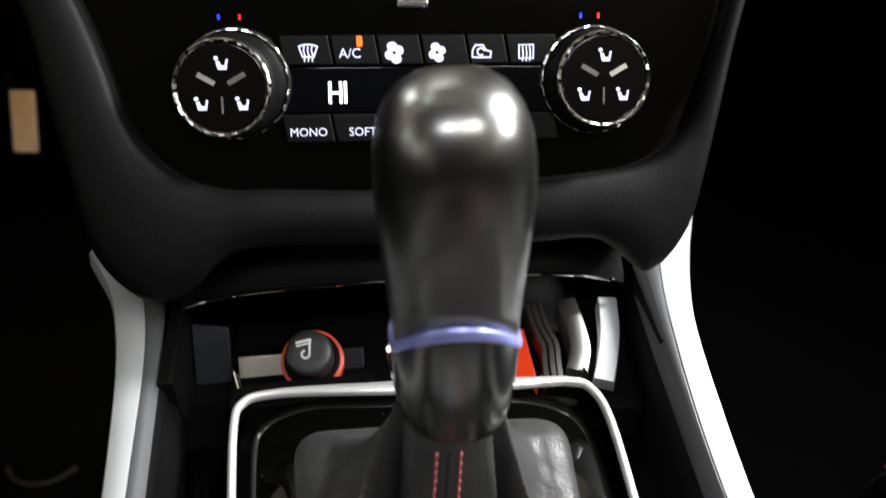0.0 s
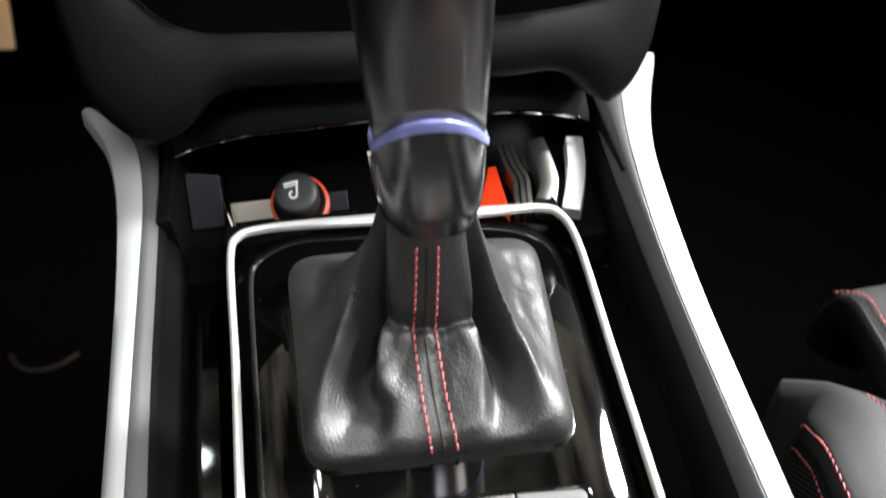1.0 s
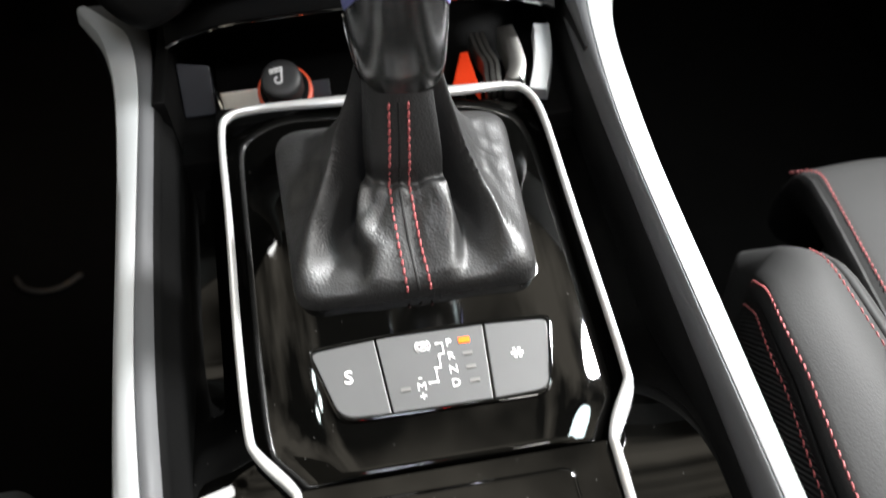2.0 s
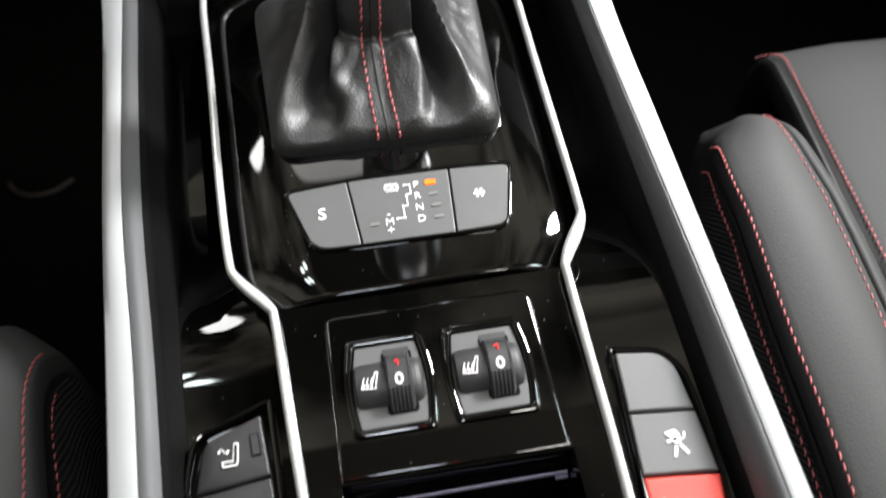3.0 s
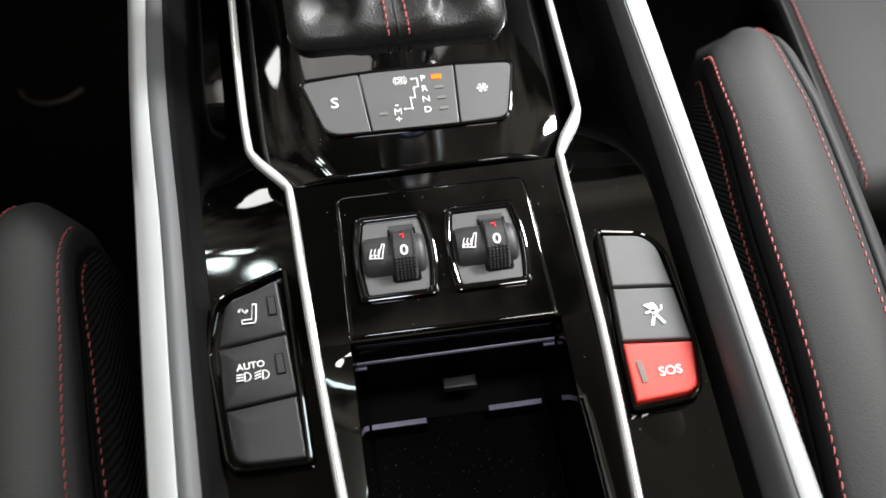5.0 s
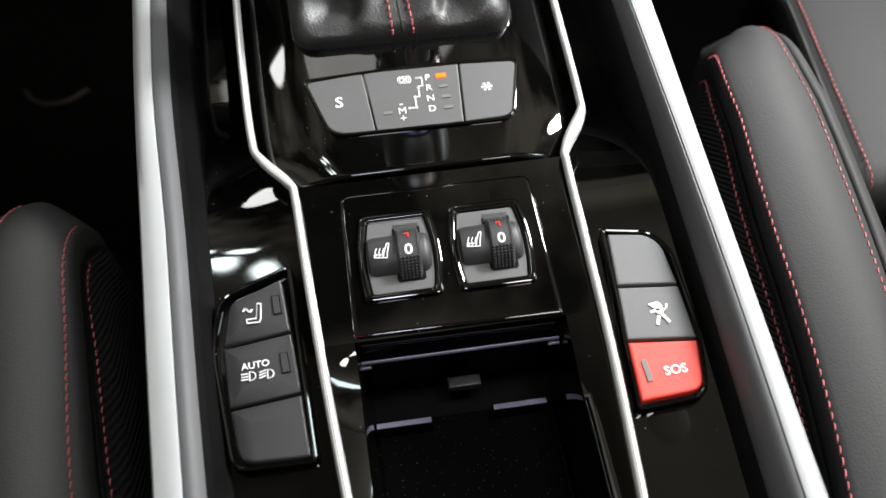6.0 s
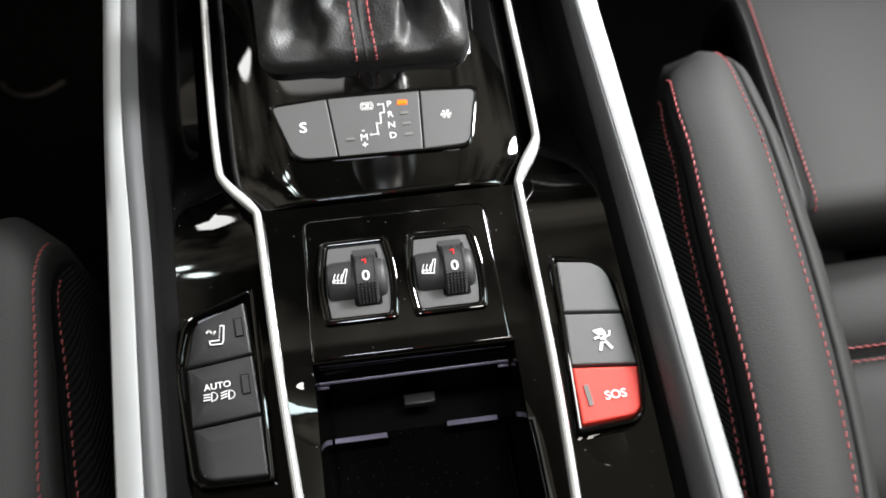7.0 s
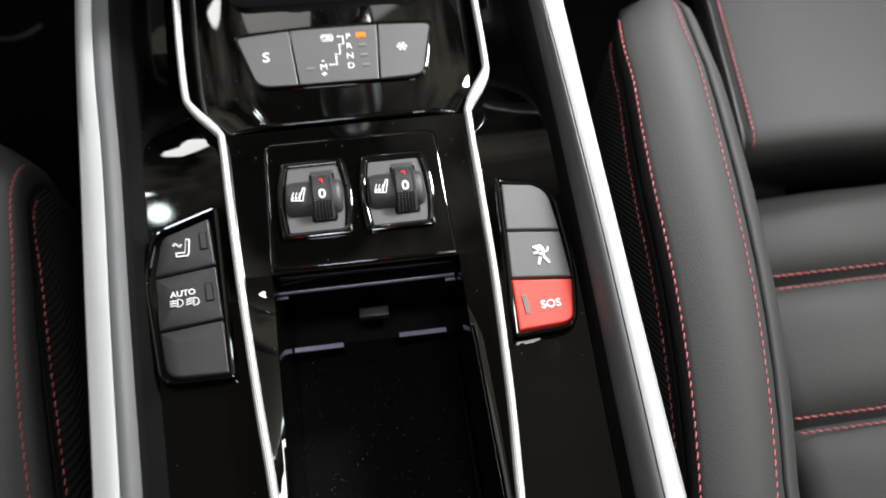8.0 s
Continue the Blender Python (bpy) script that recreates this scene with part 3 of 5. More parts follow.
ks = part("key", slab(rounded([(-0.0580, 0.1098), (-0.0283, 0.1122), (-0.0247, 0.0728), (-0.0468, 0.0738)], [0.004, 0.0006, 0.0006, 0.008]), -0.009, -0.0028, 0.0007), KEY, shift)
kd = part("key", slab(rounded([(-0.0275, 0.1122), (0.0222, 0.1112), (0.0197, 0.0722), (-0.0240, 0.0728)], 0.0006), -0.009, -0.0028, 0.0006), KEY, shift)
kn = part("key", slab(rounded([(0.0230, 0.1112), (0.0525, 0.1090), (0.0462, 0.0728), (0.0205, 0.0722)], [0.0006, 0.004, 0.008, 0.0006]), -0.009, -0.0028, 0.0007), KEY, shift)
ZK = -0.0026
part("mark", words("S", 0.0095, at(-0.0415, 0.0935, ZK), bold=0.0001), WHITE, ks, "white letter S")
bm = bmesh.new()
for k in range(6):
    a = radians(60 * k)
    stroke([(0.0348, 0.0930), (0.0348 + 0.0027 * math.cos(a), 0.0930 + 0.0027 * math.sin(a))], 0.0006, at(0, 0, ZK), bm)
    for d in (-35, 35):
        q = (0.0348 + 0.0016 * math.cos(a), 0.0930 + 0.0016 * math.sin(a))
        stroke([q, (q[0] + 0.0011 * math.cos(a + radians(d)), q[1] + 0.0011 * math.sin(a + radians(d)))], 0.0005, at(0, 0, ZK), bm)
part("mark", bm, WHITE, kn, "white snowflake print")
bm = bmesh.new()
for ch, y in (("P", 0.1038), ("R", 0.0967), ("N", 0.0895), ("D", 0.0825)):
    words(ch, 0.0056, at(0.0052, y, ZK), bm)
words("M", 0.0058, at(-0.0100, 0.0832, ZK), bm)
words("-", 0.0070, at(-0.0102, 0.0882, ZK), bm)
words("+", 0.0065, at(-0.0100, 0.0782, ZK), bm)
part("mark", bm, WHITE, kd, "white gear letters")
bm = bmesh.new()
stroke([(-0.0005, 0.1043), (0.0022, 0.1043), (0.0022, 0.0985), (-0.0002, 0.0985), (-0.0002, 0.0915), (-0.0026, 0.0915), (-0.0026, 0.0845), (-0.0062, 0.0845)], 0.00065, at(0, 0, ZK), bm)
for q in ((-0.0005, 0.1043), (-0.0002, 0.0975), (-0.0026, 0.0915), (-0.0062, 0.0845), (-0.0026, 0.0845)):
    flat(arc(*q, 0.0007, 0, 330, 9), at(0, 0, ZK), bm=bm)
for s in (-1, 1):
    stroke(arc(-0.0068, 0.1040, 0.0034, 90 - s * 40, 90 - s * 140, 8), 0.0005, at(0, 0, ZK), bm)
    stroke(arc(-0.0068, 0.1040, 0.0024, 90 - s * 5, 90 - s * 175, 8), 0.0005, at(0, 0, ZK), bm)
stroke([(-0.0085, 0.1022), (-0.0052, 0.1058)], 0.0005, at(0, 0, ZK), bm)
stroke([(-0.0079, 0.1050), (-0.0057, 0.1050), (-0.0057, 0.1030), (-0.0079, 0.1030)], 0.0005, at(0, 0, ZK), bm)
part("mark", bm, WHITE, kd, "white gear gate diagram")
part("indicator", flat(rounded([(0.0098, 0.1028), (0.0150, 0.1026), (0.0150, 0.1054), (0.0098, 0.1056)], 0.0005), at(0, 0, ZK), 0.0003), AMBER, kd, "lit amber indicator")
for x, y in ((0.0128, 0.0968), (0.0132, 0.0896), (0.0136, 0.0824), (-0.0172, 0.0830)):
    part("indicator", flat(rounded([(x - 0.0022, y - 0.0009), (x + 0.0022, y - 0.0009), (x + 0.0022, y + 0.0009), (x - 0.0022, y + 0.0009)], 0.0003), at(0, 0, ZK), 0.0003), GREY_PRINT, kd, "unlit grey indicator")


# ---- seat heating switches ----
def barrel(w0, w1, h, bow, n=8):
    """A tall plate outline, wider in the middle."""
    right = [(w0 + (w1 - w0) * k / n + bow * math.sin(math.pi * k / n), h - 2 * h * k / n) for k in range(n + 1)]
    left = [(-x, y) for x, y in right[::-1]]
    return rounded(right + left, [0.0055] + [0] * (n - 1) + [0.0055, 0.0055] + [0] * (n - 1) + [0.0055])


def heat_switch(x, y):
    ob = thing("seat_heating_switch", (x, y, -0.004), "charcoal seat heating roller switch set in the console plate", "switch", "seat heating switches")
    m = pose(x, y + 0.0010, 0)
    outer = barrel(0.0164, 0.0172, 0.0230, 0.0024)
    bm = frame_slab(outer, inset_loop(outer, 0.0034), -0.012, -0.0030, 0.0013)
    part("bezel", join(bm, m), GLOSS, ob, "raised gloss black bezel")
    part("plate", join(slab(inset_loop(outer, 0.0038), -0.014, -0.0048, 0.0006), m), KEY, ob, "grey switch plate")
    yc, R, zc, wx = y + 0.0014, 0.0142, -0.0102, x + 0.0043
    hub = lathe([(0.0094, -0.0147), (0.0112, -0.0137), (0.0118, -0.0112), (0.0119, 0.0), (0.0118, 0.0112), (0.0112, 0.0130), (0.0094, 0.0142)], 48, pose(x, yc, zc, 0, 90, 0))
    part("hub", hub, ROLLER, ob, "charcoal roller hub")
    wheel = part("wheel", lathe([(R - 0.0012, -0.0054), (R, -0.0046), (R, 0.0046), (R - 0.0012, 0.0054)], 56, pose(wx, yc, zc, 0, 90, 0)), ROLLER, ob, "ribbed thumb wheel")
    part("slot", block(wx - 0.0060, wx + 0.0060, yc + 0.0122, yc + 0.0162, -0.0062, -0.0046, 0.0003), KEY_DARK, ob, "grey notch in front of the wheel")
    part("slot", block(wx - 0.0058, wx + 0.0058, yc - 0.0148, yc - 0.0120, -0.0062, -0.0046, 0.0001), MATT, ob, "dark slot at the end of the wheel")
    # shadow along the wheel's sides, laid in as black strips
    for s in (-1, 1):
        part("slot", block(wx + s * 0.0059 - 0.0006, wx + s * 0.0059 + 0.0006, yc - 0.0140, yc + 0.0140, -0.0062, -0.0045, 0.0001), MATT, ob, "black strip for the shaded gap beside the wheel")

    def on(a, r=R):
        return pose(wx, yc, zc) @ pose(0, 0, 0, a, 0, 0) @ pose(0, 0, r + 0.0001)

    bm = bmesh.new()
    for k in range(8):
        for j in range(6):
            lathe([(0.00100, -0.0002), (0.00022, 0.0008)], 4, on(27 + 5.6 * k) @ pose(-0.0041 + 0.00164 * j, 0, 0, 0, 0, 45), bm)
    for k in range(13):
        for j in (-1, 1):
            lathe([(0.0005, -0.0001), (0.0002, 0.0004)], 4, on(-42 + 5.2 * k) @ pose(0.0043 * j, 0, 0, 0, 0, 45), bm)
    for k in range(3):
        for j in range(5):
            lathe([(0.0005, -0.0001), (0.0002, 0.0004)], 4, on(-42 + 5 * k) @ pose(-0.0030 + 0.0015 * j, 0, 0, 0, 0, 45), bm)
    part("grip", bm, ROLLER, wheel, "small moulded grip points")
    part("mark", words("0", 0.0068, on(13) @ Matrix.Diagonal((1.15, 1, 1, 1)), bold=0.00012), WHITE, wheel, "white figure 0")
    part("mark", stroke([(-0.0011, 0.0008), (0.0004, 0.0014), (0.0004, -0.0016)], 0.00065, on(-20), bmesh.new()), RED_PRINT, wheel, "red figure 1 half under the plate")
    bm = bmesh.new()
    a = pose(x - 0.0076, yc - 0.0012, zc + 0.0120) @ pose(0, 0, 0, 0, 0, -6) @ Matrix.Diagonal((0.88, 0.88, 1, 1))
    stroke([(0.0022, 0.0045), (0.0034, 0.0045), (0.0026, -0.0016), (0.0026, -0.0040), (-0.0040, -0.0040), (-0.0040, -0.0022), (0.0006, -0.0022), (0.0022, 0.0045)], 0.00048, a, bm)
    for k in range(3):
        px = -0.0034 + 0.0019 * k
        stroke([(px, -0.0036), (px + 0.0005, -0.0022), (px - 0.0003, -0.0008), (px + 0.0004, 0.0014)], 0.00042, a, bm)
    part("mark", bm, WHITE, ob, "white heated seat print")


heat_switch(-0.0210, -0.0010)
heat_switch(0.0212, -0.0012)


# ---- side button banks ----
def bank(name, label, frame_pts, radii, base):
    ob = thing(name, base, label, "button panel", "console button banks")
    o = rounded(frame_pts, radii)
    part("surround", frame_slab(o, inset_loop(o, 0.0022), -0.022, -0.0068, 0.0012), GLOSS, ob, "raised gloss black surround")
    part("well", slab(inset_loop(o, 0.0012), -0.024, -0.0125, 0.0003, 1), MATT, ob)
    return ob


def left_fall(x, y):
    """The keys roll off towards the rail."""
    return -0.0030 * max(0.0, (-0.0925 + 0.10 * max(0.0, -y - 0.04) - x) / 0.010) ** 2


lb = bank("button_bank", "three dark grey console keys with a massage and a headlamp print", [(-0.1045, -0.0080), (-0.1085, -0.0330), (-0.0995, -0.0905), (-0.0640, -0.0910), (-0.0712, 0.0045)],
          [0.008, 0.02, 0.008, 0.003, 0.003], (-0.088, -0.045, -0.012))
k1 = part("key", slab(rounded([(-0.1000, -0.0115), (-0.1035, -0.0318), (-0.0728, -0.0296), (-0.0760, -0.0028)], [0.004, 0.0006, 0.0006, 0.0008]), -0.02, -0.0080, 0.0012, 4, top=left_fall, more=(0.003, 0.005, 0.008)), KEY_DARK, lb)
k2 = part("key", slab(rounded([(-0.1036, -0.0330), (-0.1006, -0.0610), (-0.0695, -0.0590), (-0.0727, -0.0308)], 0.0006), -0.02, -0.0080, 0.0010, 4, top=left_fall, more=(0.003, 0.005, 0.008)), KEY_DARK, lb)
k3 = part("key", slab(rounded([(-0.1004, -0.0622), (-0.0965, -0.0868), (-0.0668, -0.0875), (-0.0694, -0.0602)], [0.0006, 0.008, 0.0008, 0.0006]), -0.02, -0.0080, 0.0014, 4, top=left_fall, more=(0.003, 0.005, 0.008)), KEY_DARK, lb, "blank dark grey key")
ZL = -0.0077
bm = bmesh.new()
a = at(-0.0886, -0.0190, ZL, 0.95, 3)
stroke([(0.0022, 0.0052), (0.0036, 0.0048), (0.0030, -0.0030), (0.0022, -0.0048), (-0.0034, -0.0044), (-0.0036, -0.0024), (0.0008, -0.0026)], 0.0006, a, bm)
for k in range(7):
    t = k / 6
    flat(arc(0.0010 + 0.0008 * t, -0.0022 + 0.0070 * t, 0.0003, 0, 300, 5), a, bm=bm)
stroke([(-0.0048 + 0.0008 * k, 0.0024 + 0.0011 * math.sin(k * 1.25)) for k in range(6)], 0.0009, a, bm)
part("mark", bm, WHITE, k1, "white massage seat print")
bm = words("AUTO", 0.0046, at(-0.0885, -0.0440, ZL, 0.94, 4), bold=0.00005)
for q, tilt in ((-0.0945, 0.0), (-0.0868, 0.0007)):
    for k in range(3):
        stroke([(q, -0.0502 + 0.0013 * k - 0.0001), (q + 0.0026, -0.0502 + 0.0013 * k + tilt)], 0.0005, at(0, 0, ZL), bm)
    stroke([(q + 0.0034, -0.0510)] + arc(q + 0.0040, -0.0489, 0.0020, -90, 90, 6) + [(q + 0.0034, -0.0469), (q + 0.0034, -0.0510)], 0.0005, at(0, 0, ZL), bm)
part("mark", bm, WHITE, k2, "white AUTO headlamp print")
for k, (x, y) in ((k1, (-0.0783, -0.0160)), (k2, (-0.0757, -0.0448))):
    part("lens_frame", flat(rounded([(x - 0.0016, y - 0.0048), (x + 0.0022, y - 0.0046), (x + 0.0012, y + 0.0050), (x - 0.0024, y + 0.0048)], 0.0003), at(0, 0, ZL - 0.0001), 0.0003), MATT, k)
    part("indicator", flat(rounded([(x - 0.0012, y - 0.0044), (x + 0.0018, y - 0.0042), (x + 0.0008, y + 0.0046), (x - 0.0020, y + 0.0044)], 0.0003), at(0, 0, ZL + 0.0001), 0.0003), KEY_DARK, k, "unlit dark indicator lens")

rb = bank("button_bank", "two grey console keys and a red emergency call key", [(0.0733, 0.0025), (0.0955, -0.0015), (0.1035, -0.0120), (0.1050, -0.0560), (0.0995, -0.0860), (0.0680, -0.0885)],
          [0.003, 0.006, 0.008, 0.02, 0.008, 0.003], (0.088, -0.045, -0.012))
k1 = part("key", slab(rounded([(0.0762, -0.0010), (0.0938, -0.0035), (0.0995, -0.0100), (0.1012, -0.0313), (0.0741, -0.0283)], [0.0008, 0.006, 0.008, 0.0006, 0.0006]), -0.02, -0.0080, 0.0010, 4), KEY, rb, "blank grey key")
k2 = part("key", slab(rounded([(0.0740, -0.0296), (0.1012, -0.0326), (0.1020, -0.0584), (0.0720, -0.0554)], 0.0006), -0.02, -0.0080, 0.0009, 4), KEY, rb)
k3 = part("key", slab(rounded([(0.0719, -0.0567), (0.1020, -0.0597), (0.0985, -0.0822), (0.0710, -0.0838)], [0.0006, 0.0006, 0.006, 0.0008]), -0.02, -0.0080, 0.0012, 4), RED_KEY, rb, "red emergency key")
a = at(0.0893, -0.0448, ZL)
bm = flat(rounded([(-0.0042, 0.0048), (0.0006, 0.0056), (0.0020, 0.0030), (0.0014, -0.0012), (-0.0014, -0.0014), (-0.0012, 0.0016)], 0.0008), a)
for pts, wd in (([(0.0, 0.0016), (-0.0036, 0.0008)], 0.0012), ([(-0.0006, -0.0010), (-0.0022, -0.0052)], 0.0014), ([(0.0008, -0.0010), (0.0030, -0.0048)], 0.0014), ([(0.0016, 0.0010), (0.0034, 0.0016), (0.0040, 0.0036)], 0.0009)):
    stroke(pts, wd, a, bm)
part("mark", bm, WHITE, k2, "plain pale emblem shape")
part("mark", words("SOS", 0.0058, at(0.0888, -0.0722, ZL, 1.0, 2), bold=0.0001), WHITE, k3, "white letters SOS")
part("indicator", flat(rounded([(0.0759, -0.0760), (0.0781, -0.0758), (0.0775, -0.0658), (0.0753, -0.0660)], 0.0003), at(0, 0, ZL), 0.0003), GREY_PRINT, k3, "unlit grey indicator lens")

# ---- gear lever ----
lever = thing("gear_lever", (0.0, 0.198, -0.004), "automatic gear lever with satin knob and red-seamed leather boot", "gear lever")
KX, KY = 0.0032, 0.2045


def super_ring(cx, cy, z, rx, ry, n=40, power=2.6, flat_front=0.0, lift=0.0):
    out = []
    for k in range(n):
        a = 2 * math.pi * k / n
        c, s = math.cos(a), math.sin(a)
        x, y = math.copysign(abs(c) ** (2 / power), c) * rx, math.copysign(abs(s) ** (2 / power), s) * ry
        groove = math.exp(-((x / rx) / 0.42) ** 4) * flat_front if s < 0 else 0.0
        out.append((cx + x, cy + y + groove, z + lift * (max(0.0, -s) ** 1.4 - 3.2 * x)))
    return out


bm = bmesh.new()
prof = [(0.1150, 0.0212, 0.0200, 0.0), (0.1155, 0.0218, 0.0205, 0.0), (0.125, 0.0221, 0.0208, 0.0006), (0.140, 0.0228, 0.0214, 0.0010), (0.155, 0.0235, 0.0220, 0.0011), (0.168, 0.0240, 0.0226, 0.0009),
        (0.178, 0.0243, 0.0230, 0.0005), (0.187, 0.0242, 0.0230, 0.0002), (0.195, 0.0236, 0.0226, 0.0), (0.202, 0.0224, 0.0215, 0.0), (0.208, 0.0205, 0.0197, 0.0), (0.2125, 0.0178, 0.0172, 0.0), (0.2158, 0.0143, 0.0139, 0.0),
        (0.2182, 0.0100, 0.0098, 0.0), (0.2195, 0.0052, 0.0051, 0.0), (0.2198, 0.0012, 0.0012, 0.0)]
rings_to(bm, [super_ring(KX, KY, z, rx, ry, 56, 2.35, g, 0.023 * max(0.0, (0.172 - z) / 0.057) if z < 0.172 else 0.0) for z, rx, ry, g in [(q if q < 0.155 else 0.155 + (q - 0.155) * 0.925, *rest) for q, *rest in prof]], cap0=True, cap1=True)
part("knob", bm, KNOB, lever, "rounded satin metal shift knob", angle=70)
bm = bmesh.new()
rings_to(bm, [super_ring(KX, KY, z, rx, rx * 0.95, 48, 2.35, 0.0, 0.023) for z, rx in ((0.1095, 0.0220), (0.1102, 0.0230), (0.1128, 0.0234), (0.1146, 0.0228), (0.1155, 0.0212))], cap0=True, cap1=True)
part("knob_ring", bm, RING, lever, "chrome ring under the knob, violet-blue reflection in its colour")
bm = bmesh.new()
rings_to(bm, [super_ring(KX - 0.0005, KY - 0.002 * (0.109 - z) / 0.045, z, rx, ry, 48, 2.5, 0.0, h) for z, rx, ry, h in ((0.0690, 0.0110, 0.0120, 0.0), (0.0700, 0.0150, 0.0155, 0.002), (0.0740, 0.0180, 0.0178, 0.004), (0.0830, 0.0205, 0.0192, 0.006), (0.0960, 0.0220, 0.0205, 0.015), (0.1100, 0.0226, 0.0212, 0.023))], cap0=True, cap1=True)
collar = part("collar", bm, COLLAR, lever, "smoked dark chrome tapered collar")
for s in (-1, 1):
    pts = [(KX - 0.0005 + s * (rx + 0.0002), KY - 0.002 * (0.109 - z) / 0.045 + 0.002, z) for z, rx in ((0.074, 0.0186), (0.080, 0.0200), (0.088, 0.0212), (0.098, 0.0222), (0.107, 0.0226))]
    part("collar_trim", sweep(spline(pts, 4), oval(0.0009, 0.0016, 8), up=(0, 1, 0)), CHROME, collar, "thin chrome side line")

BASE = rounded([(-0.0625, 0.1335), (0.0545, 0.1310), (0.0605, 0.2480), (-0.0690, 0.2540)], [0.014, 0.012, 0.016, 0.016], 10)
NECK = Vector((0.0010, 0.2035))


def base_point(a):
    """Where a ray from the neck at the angle a meets the boot's foot."""
    d = Vector((math.cos(a), math.sin(a)))
    for i in range(len(BASE)):
        p, q = Vector(BASE[i - 1]), Vector(BASE[i])
        e = q - p
        den = d.x * e.y - d.y * e.x
        if abs(den) < 1e-12:
            continue
        w = p - NECK
        t, u = (w.x * e.y - w.y * e.x) / den, (w.x * d.y - w.y * d.x) / den
        if t > 0 and -1e-6 <= u <= 1 + 1e-6:
            return NECK + d * t
    return NECK + d * 0.05


CUTS = (0.0, 0.05, 0.12, 0.30, 0.50, 0.60, 0.68, 0.76, 0.88, 1.0)


def profile(shares, heights):
    """A smooth way up the leather: how far in and how high it lies, in 201 steps from the foot to the neck."""
    s = np.linspace(0, 1, 201)
    out = []
    for values in (shares, heights):
        line = np.interp(s, CUTS, values)
        padded = np.concatenate([2 * line[0] - line[8:0:-1], line, 2 * line[-1] - line[-2:-10:-1]])
        out.append(np.convolve(padded, np.hanning(19)[1:-1] / np.hanning(19).sum(), "valid"))
    return np.array(out)


CREST_LEFT = profile((0, 0.012, 0.08, 0.27, 0.47, 0.58, 0.66, 0.75, 0.88, 0.98), (-0.004, 0.004, 0.0105, 0.0195, 0.030, 0.038, 0.045, 0.053, 0.066, 0.081))
CREST_RIGHT = profile((0, 0.012, 0.09, 0.29, 0.49, 0.59, 0.68, 0.76, 0.88, 0.98), (-0.004, 0.004, 0.0095, 0.0150, 0.0235, 0.031, 0.039, 0.048, 0.064, 0.081))
VALLEY = profile((0, 0.012, 0.12, 0.40, 0.74, 0.90, 0.98, 1.02, 1.06, 1.04), (-0.004, 0.004, 0.0060, 0.0045, 0.0050, 0.007, 0.011, 0.018, 0.038, 0.072))
APRON = profile((0, 0.012, 0.10, 0.38, 0.68, 0.80, 0.89, 0.87, 0.93, 1.0), (-0.004, 0.004, 0.0085, 0.0130, 0.0205, 0.0262, 0.0262, 0.039, 0.057, 0.079))
APRON_EDGE = profile((0, 0.012, 0.09, 0.35, 0.64, 0.77, 0.88, 0.89, 0.94, 1.0), (-0.004, 0.004, 0.0095, 0.0150, 0.0235, 0.0285, 0.0265, 0.038, 0.056, 0.079))
FLANK = profile((0, 0.012, 0.10, 0.30, 0.50, 0.60, 0.68, 0.76, 0.88, 1.0), (-0.004, 0.004, 0.0080, 0.0125, 0.0190, 0.0250, 0.032, 0.041, 0.058, 0.078))
REAR = profile((0, 0.012, 0.10, 0.30, 0.50, 0.60, 0.68, 0.76, 0.88, 1.0), (-0.004, 0.004, 0.0070, 0.0115, 0.019, 0.026, 0.033, 0.042, 0.057, 0.079))


def folds(s):
    """The lines of the leather, angle by angle, at the share s of the way up: two crests run from the neck to the rear corners, with a deep valley inside each."""
    crest_l, valley_l = np.interp(s, (0, 0.4, 0.7, 1), (-133, -149, -171, -184)), np.interp(s, (0, 0.3, 0.5, 0.7, 1), (-119, -124, -138, -158, -166))
    crest_r, valley_r = np.interp(s, (0, 0.3, 0.5, 0.7, 1), (-60, -52, -45, -34, -16)), np.interp(s, (0, 0.3, 0.5, 0.7, 1), (-75, -66, -58, -46, -33))
    return ((-232, REAR), (crest_l - 17, FLANK), (crest_l, CREST_LEFT), (valley_l - 4, VALLEY), (valley_l + 2, VALLEY), (valley_l + 10, APRON_EDGE), (valley_l + 20, APRON), (-92, APRON), (valley_r - 10, APRON_EDGE), (valley_r - 2, VALLEY), (valley_r + 3, VALLEY),
            (crest_r, CREST_RIGHT), (crest_r + 26, FLANK), (52, FLANK), (68, REAR), (88, VALLEY), (110, REAR), (128, REAR))


